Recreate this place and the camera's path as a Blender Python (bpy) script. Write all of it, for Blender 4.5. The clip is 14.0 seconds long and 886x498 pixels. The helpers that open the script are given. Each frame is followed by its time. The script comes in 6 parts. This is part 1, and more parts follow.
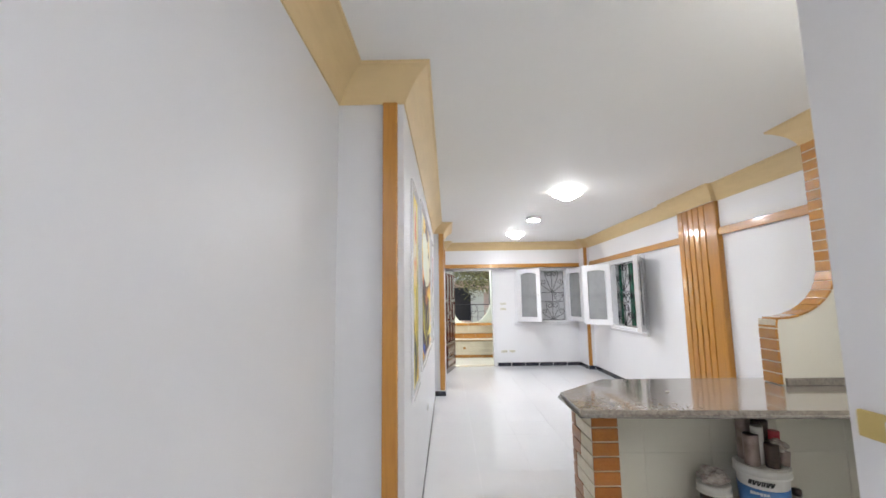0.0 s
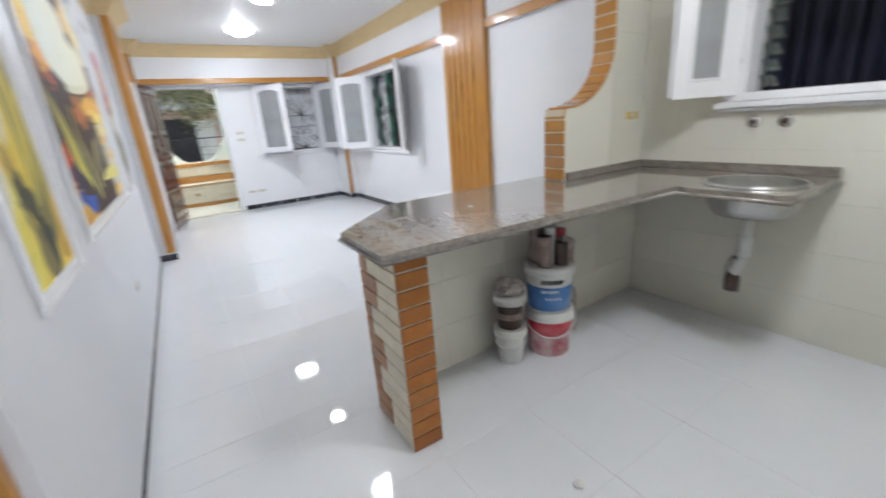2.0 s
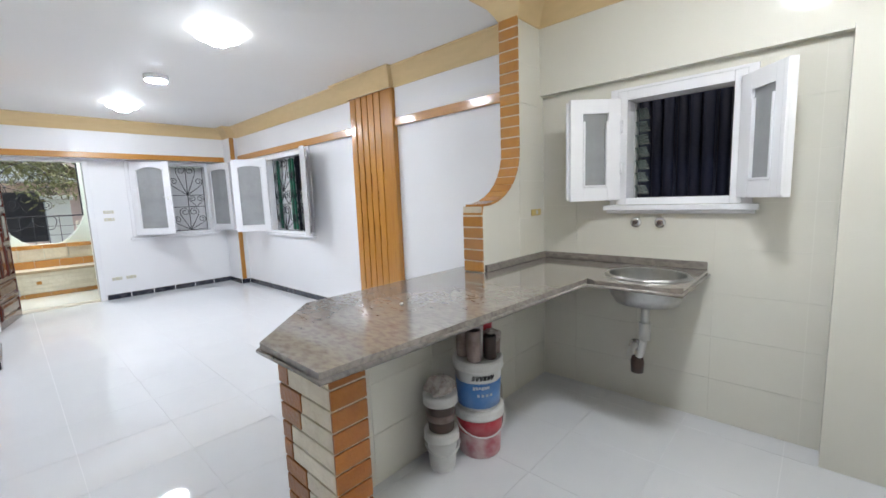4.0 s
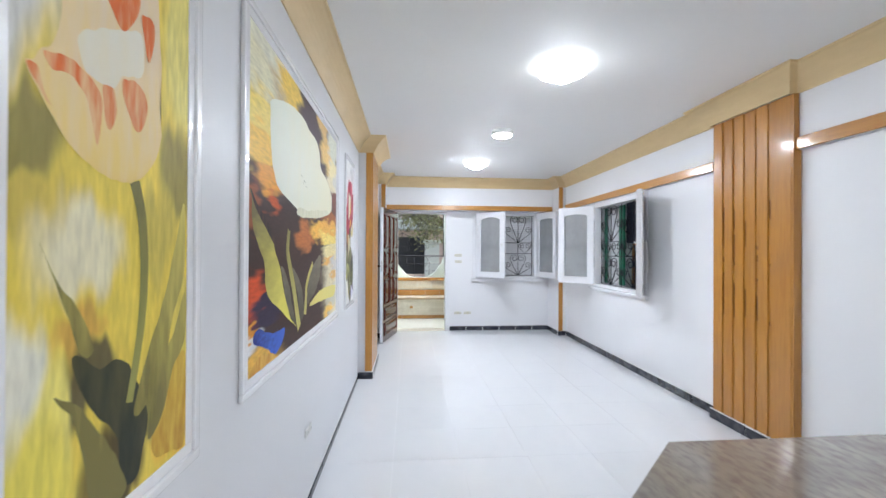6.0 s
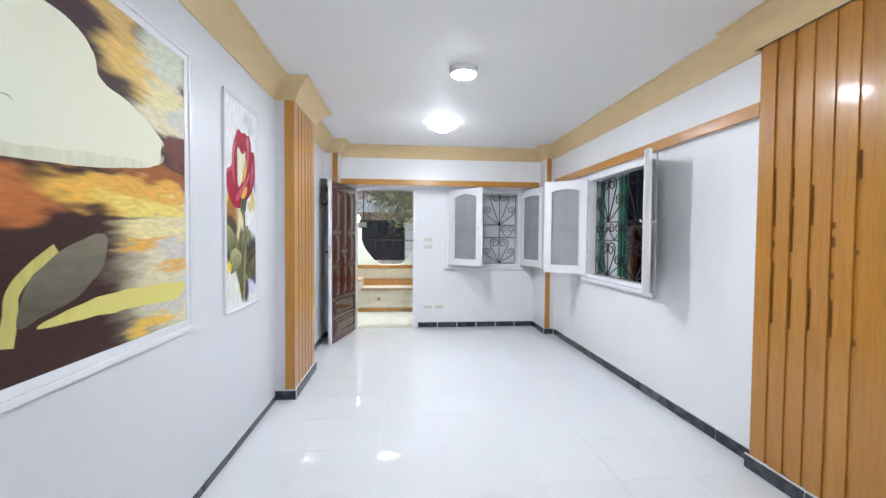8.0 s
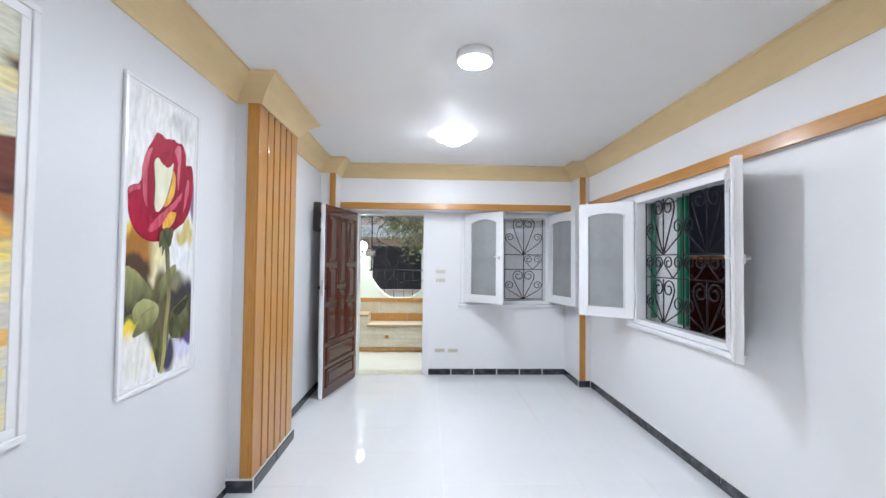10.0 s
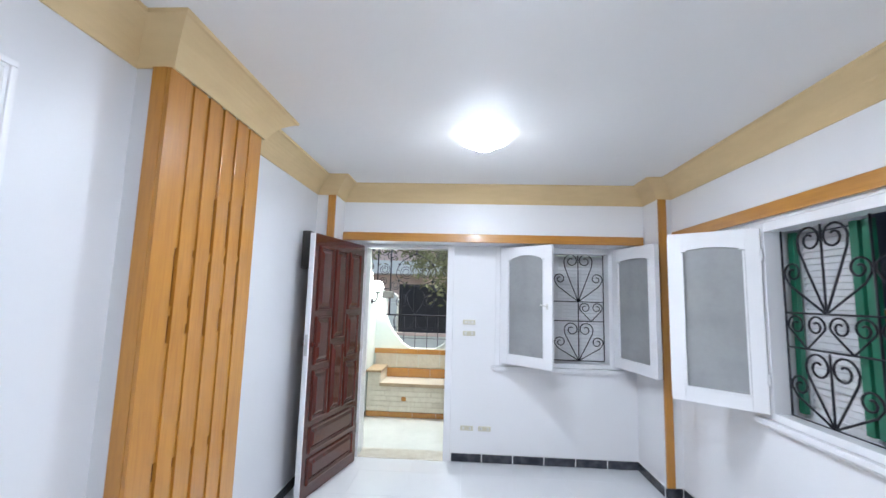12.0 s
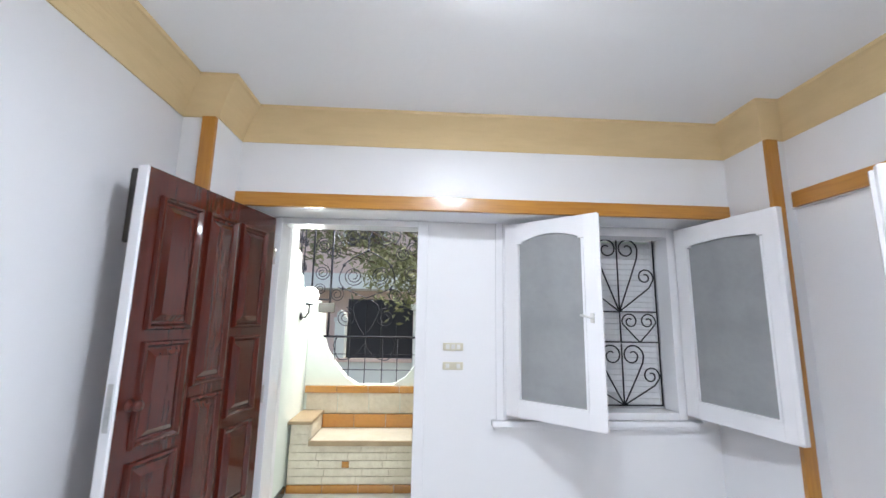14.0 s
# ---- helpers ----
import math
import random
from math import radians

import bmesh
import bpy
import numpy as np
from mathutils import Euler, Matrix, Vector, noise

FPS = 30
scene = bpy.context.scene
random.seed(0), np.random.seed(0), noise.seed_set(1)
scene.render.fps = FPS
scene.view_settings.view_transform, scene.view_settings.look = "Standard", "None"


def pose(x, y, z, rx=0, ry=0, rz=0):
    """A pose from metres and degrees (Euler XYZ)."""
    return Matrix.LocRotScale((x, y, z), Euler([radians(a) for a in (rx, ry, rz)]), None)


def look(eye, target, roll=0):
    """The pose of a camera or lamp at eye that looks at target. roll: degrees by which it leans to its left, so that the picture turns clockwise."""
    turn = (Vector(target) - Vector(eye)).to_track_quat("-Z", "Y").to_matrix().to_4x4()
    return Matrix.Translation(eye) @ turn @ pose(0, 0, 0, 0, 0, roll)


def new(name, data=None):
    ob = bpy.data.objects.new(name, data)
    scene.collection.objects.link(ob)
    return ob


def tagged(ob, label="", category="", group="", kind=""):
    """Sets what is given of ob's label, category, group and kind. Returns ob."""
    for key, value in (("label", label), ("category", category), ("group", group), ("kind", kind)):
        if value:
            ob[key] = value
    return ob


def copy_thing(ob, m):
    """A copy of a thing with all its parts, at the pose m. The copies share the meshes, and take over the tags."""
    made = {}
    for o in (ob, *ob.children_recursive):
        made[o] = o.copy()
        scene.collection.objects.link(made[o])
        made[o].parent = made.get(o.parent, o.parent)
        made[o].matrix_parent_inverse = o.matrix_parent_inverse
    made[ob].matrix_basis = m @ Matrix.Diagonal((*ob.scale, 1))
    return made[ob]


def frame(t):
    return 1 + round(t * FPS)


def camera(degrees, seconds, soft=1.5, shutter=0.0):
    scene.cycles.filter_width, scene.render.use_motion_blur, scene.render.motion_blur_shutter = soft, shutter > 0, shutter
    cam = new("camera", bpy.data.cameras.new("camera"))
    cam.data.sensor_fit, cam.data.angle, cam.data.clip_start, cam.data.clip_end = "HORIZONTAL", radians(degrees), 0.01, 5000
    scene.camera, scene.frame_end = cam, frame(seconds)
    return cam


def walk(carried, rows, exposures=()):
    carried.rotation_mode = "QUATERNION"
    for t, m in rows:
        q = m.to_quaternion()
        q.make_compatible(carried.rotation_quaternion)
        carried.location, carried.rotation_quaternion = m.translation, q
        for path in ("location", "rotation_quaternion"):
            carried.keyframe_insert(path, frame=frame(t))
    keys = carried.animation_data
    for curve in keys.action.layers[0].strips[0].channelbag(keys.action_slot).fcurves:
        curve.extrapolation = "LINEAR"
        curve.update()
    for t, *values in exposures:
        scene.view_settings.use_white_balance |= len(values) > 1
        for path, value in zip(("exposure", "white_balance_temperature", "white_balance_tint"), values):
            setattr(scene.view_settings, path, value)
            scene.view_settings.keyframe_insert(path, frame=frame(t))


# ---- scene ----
cam = camera(94.8, 14.0, shutter=0.25)
PATH = [
    (0, (0.213, 0.883, 1.433), (0.193, 2.868, 1.675), -0.8),
    (0.5, (0.179, 1.188, 1.432), (0.332, 3.178, 1.565), -2.0),
    (1, (0.22, 1.421, 1.351), (0.326, 3.416, 1.268), -2.1),
    (1.5, (0.345, 1.694, 1.293), (0.673, 3.606, 0.806), -2.8),
    (2, (0.389, 1.841, 1.27), (1.389, 3.465, 0.666), -4.4),
    (2.2, (0.362, 1.869, 1.292), (1.611, 3.287, 0.639), -5.6),
    (4.3, (0.325, 2.025, 1.362), (1.743, 3.427, 1.202), -2.4),
    (4.5, (0.352, 2.048, 1.397), (1.575, 3.629, 1.337), -2.6),
    (5, (0.51, 2.166, 1.385), (1.13, 4.068, 1.399), -1.1),
    (5.5, (0.527, 2.42, 1.355), (0.87, 4.392, 1.354), -0.1),
    (6, (0.548, 2.7, 1.378), (0.714, 4.693, 1.388), 0.3),
    (6.5, (0.652, 3.012, 1.352), (0.72, 5.01, 1.391), -0.2),
    (7, (0.782, 3.283, 1.352), (0.905, 5.279, 1.3), 0.5),
    (7.2, (0.84, 3.385, 1.345), (1.072, 5.371, 1.283), 0.6),
    (9.5, (1.248, 4.288, 1.407), (1.312, 6.287, 1.383), 0.2),
    (10, (1.235, 4.532, 1.447), (1.308, 6.53, 1.503), 0.6),
    (10.5, (1.262, 4.767, 1.479), (1.222, 6.765, 1.576), -0.4),
    (11, (1.383, 5.001, 1.521), (1.263, 6.99, 1.697), 0.7),
    (11.5, (1.385, 5.297, 1.508), (1.304, 7.287, 1.693), 1.4),
    (12, (1.352, 5.662, 1.551), (1.24, 7.645, 1.781), 1.6),
    (12.5, (1.383, 6.063, 1.513), (1.173, 8.034, 1.779), 1.3),
    (13, (1.361, 6.462, 1.5), (1.2, 8.436, 1.783), 2.0),
    (13.5, (1.228, 6.88, 1.513), (1.247, 8.863, 1.772), 1.4),
    (14, (1.201, 7.266, 1.473), (1.304, 9.235, 1.806), 1.0),
]
EXPOSURES = [(0.0, 1.8, 6850, 12), (0.8, 1.78, 6800, 11), (1.5, 1.78, 6400, 10), (2.2, 1.72, 6400, 10), (4.5, 1.8, 6400, 10), (5.5, 1.78, 6220, 10), (7.0, 1.76, 6300, 10), (9.5, 1.7, 6320, 10), (11.0, 1.73, 6320, 10), (12.0, 1.72, 6050, 10), (13.0, 1.62, 5750, 10), (13.5, 1.7, 6000, 10), (14.0, 1.78, 6350, 11)]
walk(cam, [(t, look(eye, target, roll)) for t, eye, target, roll in PATH], EXPOSURES)

# ---- world and light ----
world = bpy.data.worlds.new("evening_sky")
scene.world = world
world.use_nodes = True
wn = world.node_tree
sky = wn.nodes.new("ShaderNodeTexSky")
sky.sky_type, sky.sun_disc, sky.sun_elevation, sky.sun_rotation = "NISHITA", False, radians(52), radians(72)
sky.air_density, sky.dust_density, sky.ozone_density = 0.7, 5.0, 0.0
wn.links.new(sky.outputs[0], wn.nodes["Background"].inputs["Color"])
wn.nodes["Background"].inputs["Strength"].default_value = 0.13
sun_data = bpy.data.lights.new("soft_sun", "SUN")
sun_data.energy, sun_data.angle, sun_data.color = 0.6, radians(20), (1.0, 0.96, 0.9)
sun = new("soft_sun", sun_data)
sun.matrix_world = look((5.0, 12.2, 8.6), (1.0, 10.85, 1.6))
LAMP_GLOW = 26.0


# ---- materials ----
def mat(name, color, rough=0.5, metal=0.0, coat=0.0, grain=0.0, grain_scale=40.0, stain=0.0, stain_scale=2.0, bump=0.0, bump_scale=60.0, stretch=(1, 1, 1), vary=0.0, dark=None, coat_rough=0.05, spec=0.5):
    """A surface with grain and stains at two scales, fine relief, and a change of tone from piece to piece."""
    m = bpy.data.materials.new(name)
    m.use_nodes = True
    nt = m.node_tree
    b = nt.nodes["Principled BSDF"]
    b.inputs["Roughness"].default_value = rough
    b.inputs["Metallic"].default_value = metal
    b.inputs["Coat Weight"].default_value = coat
    b.inputs["Coat Roughness"].default_value = coat_rough
    b.inputs["Specular IOR Level"].default_value = spec
    tc = nt.nodes.new("ShaderNodeTexCoord")
    mp = nt.nodes.new("ShaderNodeMapping")
    mp.inputs["Scale"].default_value = stretch
    nt.links.new(tc.outputs["Object"], mp.inputs["Vector"])
    dk = dark or tuple(c * 0.55 for c in color)
    base = nt.nodes.new("ShaderNodeRGB")
    base.outputs[0].default_value = (*color, 1)
    out = base.outputs[0]

    def layer(out, fac, tone):
        mx = nt.nodes.new("ShaderNodeMix")
        mx.data_type = "RGBA"
        nt.links.new(fac, mx.inputs[0])
        nt.links.new(out, mx.inputs[6])
        mx.inputs[7].default_value = (*tone, 1)
        return mx.outputs[2]

    for amount, scale, detail in ((grain, grain_scale, 6), (stain, stain_scale, 3)):
        if amount:
            nz = nt.nodes.new("ShaderNodeTexNoise")
            nz.inputs["Scale"].default_value, nz.inputs["Detail"].default_value = scale, detail
            nt.links.new(mp.outputs[0], nz.inputs["Vector"])
            r = nt.nodes.new("ShaderNodeMapRange")
            r.inputs[1].default_value, r.inputs[2].default_value, r.inputs[4].default_value = 0.42, 0.72, amount
            nt.links.new(nz.outputs[0], r.inputs[0])
            out = layer(out, r.outputs[0], dk)
    if vary:
        oi = nt.nodes.new("ShaderNodeObjectInfo")
        r = nt.nodes.new("ShaderNodeMath")
        r.operation = "MULTIPLY"
        r.inputs[1].default_value = vary
        nt.links.new(oi.outputs["Random"], r.inputs[0])
        out = layer(out, r.outputs[0], dk)
    nt.links.new(out, b.inputs["Base Color"])
    if bump:
        nz = nt.nodes.new("ShaderNodeTexNoise")
        nz.inputs["Scale"].default_value, nz.inputs["Detail"].default_value = bump_scale, 4
        nt.links.new(mp.outputs[0], nz.inputs["Vector"])
        bp = nt.nodes.new("ShaderNodeBump")
        bp.inputs["Strength"].default_value, bp.inputs["Distance"].default_value = bump, 0.01
        nt.links.new(nz.outputs[0], bp.inputs["Height"])
        nt.links.new(bp.outputs[0], b.inputs["Normal"])
    return m


def glow(name, color, strength):
    m = bpy.data.materials.new(name)
    m.use_nodes = True
    b = m.node_tree.nodes["Principled BSDF"]
    b.inputs["Base Color"].default_value = (0.8, 0.8, 0.8, 1)
    b.inputs["Emission Color"].default_value = (*color, 1)
    b.inputs["Emission Strength"].default_value = strength
    return m


WALL = mat("white_gloss_paint", (0.8, 0.8, 0.815), 0.4, stain=0.06, stain_scale=1.3, bump=0.08, bump_scale=14)
KWALL = mat("ivory_gloss_paint", (0.72, 0.7, 0.62), 0.45, coat=0.25, coat_rough=0.06, stain=0.08, stain_scale=1.5, bump=0.06, bump_scale=14)
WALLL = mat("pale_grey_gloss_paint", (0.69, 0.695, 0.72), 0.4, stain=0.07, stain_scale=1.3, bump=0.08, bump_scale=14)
CEIL = mat("ceiling_paint", (0.83, 0.83, 0.825), 0.6, stain=0.05, stain_scale=1.0, bump=0.12, bump_scale=18)
CORNICE = mat("cream_plaster", (0.69, 0.52, 0.28), 0.5, grain=0.22, grain_scale=7, stain=0.3, stain_scale=2.2, bump=0.12, bump_scale=26, stretch=(1, 1, 5), dark=(0.55, 0.4, 0.2))
WOOD = mat("varnished_wood", (0.51, 0.235, 0.036), 0.3, coat=0.45, coat_rough=0.1, grain=0.5, grain_scale=9, stain=0.35, stain_scale=2, stretch=(9, 9, 0.7), vary=0.25, dark=(0.34, 0.13, 0.018))
WOOD_Y = mat("varnished_wood_beam", (0.51, 0.235, 0.036), 0.3, coat=0.45, coat_rough=0.1, grain=0.5, grain_scale=9, stain=0.35, stain_scale=2, stretch=(9, 0.7, 9), dark=(0.34, 0.13, 0.018))
WOOD_X = mat("varnished_wood_header", (0.51, 0.235, 0.036), 0.3, coat=0.45, coat_rough=0.1, grain=0.5, grain_scale=9, stain=0.35, stain_scale=2, stretch=(0.7, 9, 9), dark=(0.34, 0.13, 0.018))
TILE = mat("white_floor_tile", (0.69, 0.695, 0.71), 0.035, grain=0.14, grain_scale=9, stain=0.2, stain_scale=1.6, vary=0.06, dark=(0.6, 0.61, 0.65))
GROUT = mat("pale_grout", (0.79, 0.79, 0.8), 0.7, grain=0.12)
BLACK = mat("black_marble", (0.014, 0.016, 0.026), 0.12, grain=0.3, grain_scale=14, dark=(0.2, 0.21, 0.24), vary=0.1)
JOINT = mat("white_joint", (0.78, 0.78, 0.78), 0.8, grain=0.15)
GRANITE = mat("brown_granite", (0.275, 0.245, 0.215), 0.12, coat=0.5, coat_rough=0.04, grain=0.7, grain_scale=60, stain=0.3, stain_scale=16, dark=(0.12, 0.1, 0.085), stretch=(1, 0.45, 1))
WHITEWOOD = mat("white_gloss_enamel", (0.82, 0.82, 0.84), 0.25, coat=0.3, stain=0.06, stain_scale=4, bump=0.05, bump_scale=30)


# ---- mesh helpers ----
def part(name, bm, material, parent=None, label=""):
    me = bpy.data.meshes.new(name)
    bmesh.ops.recalc_face_normals(bm, faces=bm.faces[:])
    bm.to_mesh(me)
    bm.free()
    me.materials.append(material)
    ob = new(name, me)
    if parent:
        ob.parent = parent
    if label:
        ob["label"] = label
    return ob


def empty(name, m=None):
    ob = new(name)
    if m:
        ob.matrix_world = m
    return ob


def add_box(bm, lo, hi, bevel=0.0, m=None):
    g = bmesh.ops.create_cube(bm, size=1)
    vs = g["verts"]
    for v in vs:
        v.co = Vector([lo[i] + (v.co[i] + 0.5) * (hi[i] - lo[i]) for i in range(3)])
    if bevel:
        es = list({e for v in vs for e in v.link_edges})
        r = bmesh.ops.bevel(bm, geom=es, offset=bevel, segments=2, affect="EDGES", profile=0.6)
        vs = list({v for f in r["faces"] for v in f.verts} | {v for v in vs if v.is_valid})
    if m:
        for v in vs:
            v.co = m @ v.co
    return bm


def box(lo, hi, bevel=0.0, m=None):
    return add_box(bmesh.new(), lo, hi, bevel, m)


def boxes(*pairs, bevel=0.0):
    bm = bmesh.new()
    for lo, hi in pairs:
        add_box(bm, lo, hi, bevel)
    return bm


def prism(points, lo, hi, axis=2):
    """A flat outline, pushed from lo to hi along an axis (the outline lies in the two other axes, in order)."""
    bm = bmesh.new()
    others = [i for i in range(3) if i != axis]
    rings = []
    for h in (lo, hi):
        ring = []
        for p in points:
            co = [0, 0, 0]
            co[others[0]], co[others[1]], co[axis] = p[0], p[1], h
            ring.append(bm.verts.new(co))
        rings.append(ring)
    n = len(points)
    bm.faces.new(rings[0][::-1])
    bm.faces.new(rings[1])
    for i in range(n):
        bm.faces.new((rings[0][i], rings[0][(i + 1) % n], rings[1][(i + 1) % n], rings[1][i]))
    return bm


def lathe(profile, n=32, m=None, bm=None, caps=True):
    """A turned shape: (radius, height) pairs round the z axis."""
    bm = bm or bmesh.new()
    rings = []
    for r, z in profile:
        ring = [bm.verts.new((max(r, 1e-4) * math.cos(2 * math.pi * i / n), max(r, 1e-4) * math.sin(2 * math.pi * i / n), z)) for i in range(n)]
        rings.append(ring)
    for a, b in zip(rings, rings[1:]):
        for i in range(n):
            f = bm.faces.new((a[i], a[(i + 1) % n], b[(i + 1) % n], b[i]))
            f.smooth = True
    for ring in (rings[0], rings[-1]) if caps else ():
        bm.faces.new(ring)
    if m:
        for ring in rings:
            for v in ring:
                v.co = m @ v.co
    return bm


def tube(bm, pts, r, n=6, closed=False):
    """A round bar along a line of points."""
    pts = [Vector(p) for p in pts]
    rings = []
    for i, p in enumerate(pts):
        a = pts[i - 1] if i or closed else p
        b = pts[(i + 1) % len(pts)] if i < len(pts) - 1 or closed else p
        d = (b - a).normalized()
        u = d.cross(Vector((0.31, 0.87, 0.39)))
        u.normalize()
        w = d.cross(u)
        rings.append([bm.verts.new(p + r * (math.cos(2 * math.pi * k / n) * u + math.sin(2 * math.pi * k / n) * w)) for k in range(n)])
    pairs = list(zip(rings, rings[1:])) + ([(rings[-1], rings[0])] if closed else [])
    for a, b in pairs:
        for k in range(n):
            f = bm.faces.new((a[k], a[(k + 1) % n], b[(k + 1) % n], b[k]))
            f.smooth = True
    if not closed:
        bm.faces.new(rings[0])
        bm.faces.new(rings[-1])
    return bm


def structure(ob, label, category):
    return tagged(ob, label, category, kind="structure")


# ---- plan ----
XR, YF, YU, YC = 3.14, 9.74, 9.50, 9.22      # long wall, far wall, header wall above, corner columns' front
ZC, ZW, ZB = 2.595, 2.435, 2.06               # ceiling, underside of the cornice, underside of the header
XK, YK0, YP0, YP1 = 2.98, 1.62, 3.47, 3.595   # kitchen wall, kitchen near wall, partition's two faces
XH0, XH1, YS = -0.335, 0.90, 2.885             # hallway walls, step of the wall
DX0, DX1, DZ = 0.345, 1.178, 2.05             # door opening
WX0, WX1, WZ0, WZ1 = 1.70, 2.80, 0.90, 2.06   # window in the far wall
RY0, RY1, RZ0, RZ1 = 6.98, 8.22, 0.90, 2.04   # window in the long wall
KY0, KY1, KZ0, KZ1 = 2.31, 2.95, 1.25, 1.93   # kitchen window
T = 0.22

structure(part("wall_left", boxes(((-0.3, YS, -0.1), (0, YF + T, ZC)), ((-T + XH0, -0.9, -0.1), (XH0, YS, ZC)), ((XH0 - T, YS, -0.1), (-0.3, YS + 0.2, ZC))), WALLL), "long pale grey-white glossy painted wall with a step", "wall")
structure(part("wall_hall", boxes(((XH1, -0.9, -0.1), (XH1 + 0.12, YK0, ZC)), ((XH0 - T, -1.1, -0.1), (XH1 + 0.12, -0.9, ZC))), WALL), "white painted hallway wall beside the kitchen", "wall")
structure(part("wall_far", boxes(((0, YF, -0.1), (DX0, YF + T, ZB)), ((DX1, YF, -0.1), (WX0, YF + T, ZB)), ((WX0, YF, -0.1), (WX1, YF + T, WZ0)), ((WX1, YF, -0.1), (XR, YF + T, ZB)),
                                 ((0, YU, ZB), (XR, YF + T, ZC))), WALL), "white painted wall with a door and a window", "wall")
structure(part("column_left", box((0, YC, 0), (0.17, YF - 0.001, ZC)), WALL), "white square corner column", "column")
structure(part("column_right", box((3.0, YC, 0), (XR, YF - 0.001, ZC)), WALL), "white square corner column", "column")
structure(part("wall_right", boxes(((XR, YP1 - 0.1, -0.1), (XR + T, RY0, ZC)), ((XR, RY1, -0.1), (XR + T, YF + T, ZC)), ((XR, RY0, -0.1), (XR + T, RY1, RZ0)), ((XR, RY0, RZ1), (XR + T, RY1, ZC)),
                                   ((XR - 0.02, YP1, ZB), (XR, YC, ZC))), WALL), "long white glossy painted wall with a window", "wall")
structure(part("wall_kitchen", boxes(((XK, YK0 - 0.12, -0.1), (XK + T, KY0, 2.0)), ((XK, KY1, -0.1), (XK + T, YP0, 2.0)), ((XK, KY0, -0.1), (XK + T, KY1, KZ0)), ((XK, KY0, KZ1), (XK + T, KY1, 2.0)),
                                     ((2.82, YK0, -0.1), (XK, 1.94, 2.0)), ((XK - 0.05, YK0 - 0.12, 2.0), (XK + T, YP0, ZC)), ((XH1 + 0.12, YK0 - 0.12, -0.1), (XK, YK0, ZC))), KWALL), "ivory glossy painted kitchen wall with a window", "wall")


# partition with its curved edge
def partition_outline():
    pts = [(1.11, 0.0), (XK + 0.15, 0.0), (XK + 0.15, ZC), (2.66, ZC), (2.66, 1.62)]
    for i in range(1, 12):
        a = math.radians(i * 90 / 12)
        pts.append((2.66 - 0.40 * (1 - math.cos(a)), 1.62 - 0.345 * math.sin(a)))
    pts += [(2.245, 1.275), (2.245, 0.84), (1.11, 0.84)]
    return pts


structure(part("wall_partition", prism(partition_outline(), YP0, YP1, 1), KWALL), "ivory kitchen partition wall with a curved open edge", "wall")
structure(part("ceiling", box((XH0 - T, -1.1, ZC), (XR + T, YF + T, ZC + 0.15)), CEIL), "plain white painted ceiling", "ceiling")
structure(part("subfloor", box((XH0 - T, -1.1, -0.2), (XR + T, YF + T, -0.0016)), GROUT), "pale grout between the floor tiles", "floor")


# cornice: a cove that follows the walls
def cornice(name, path, closed=False, prof=None, material=None, label="cream coved plaster cornice"):
    """path: plan points along the wall, with the room on the right-hand side."""
    given = prof
    prof = [(0.0, ZW - 0.0), (0.008, ZW), (0.014, ZW + 0.012)]
    for i in range(7):
        t = i / 6
        prof.append((0.02 + 0.10 * t - 0.008 * math.sin(math.pi * t), ZW + 0.024 + 0.112 * t + 0.008 * math.sin(math.pi * t)))
    prof += [(0.128, ZW + 0.141), (0.14, ZW + 0.144), (0.143, ZC - 0.001), (0.0, ZC - 0.001)]
    prof = given or prof
    bm = bmesh.new()
    pts = [Vector(p) for p in path]
    rings = []
    for i, p in enumerate(pts):
        d0 = (p - pts[i - 1]).normalized() if i or closed else None
        d1 = (pts[(i + 1) % len(pts)] - p).normalized() if i < len(pts) - 1 or closed else None
        n0 = Vector((d0.y, -d0.x)) if d0 else None
        n1 = Vector((d1.y, -d1.x)) if d1 else None
        if n0 and n1:
            n = (n0 + n1) / max(0.3, 1 + n0.dot(n1))
        else:
            n = n0 or n1
        rings.append([bm.verts.new((p.x + n.x * o, p.y + n.y * o, z)) for o, z in prof])
    for a, b in list(zip(rings, rings[1:])):
        for k in range(len(prof)):
            bm.faces.new((a[k], a[(k + 1) % len(prof)], b[(k + 1) % len(prof)], b[k]))
    bm.faces.new(rings[0])
    bm.faces.new(rings[-1])
    return structure(part(name, bm, material or CORNICE), label, "cornice")


PX, PY0, PY1 = 0.157, 7.155, 7.90            # clad pillar on the left wall
QX, QY0, QY1 = 3.107, 5.205, 5.925            # clad pilaster on the long wall
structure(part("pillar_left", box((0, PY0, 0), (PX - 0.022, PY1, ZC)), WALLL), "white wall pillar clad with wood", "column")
structure(part("pilaster_right", box((QX + 0.02, QY0, 0), (XR, QY1, ZC)), WALL), "white wall pilaster clad with wood", "column")
U = XR - 0.02
CORNICE_LINE = [(XH0, -0.9), (XH0, YS), (0, YS), (0, PY0), (PX, PY0), (PX, PY1), (0, PY1), (0, YC), (0.17, YC), (0.17, YU), (3.0, YU), (3.0, YC), (U, YC), (U, QY1), (QX - 0.04, QY1), (QX - 0.04, QY0), (U, QY0), (U, YP1), (2.66, YP1),
                    (2.66, YP0), (XK - 0.05, YP0), (XK - 0.05, YK0), (XH1, YK0), (XH1, -0.9)]
cornice("cornice", CORNICE_LINE)

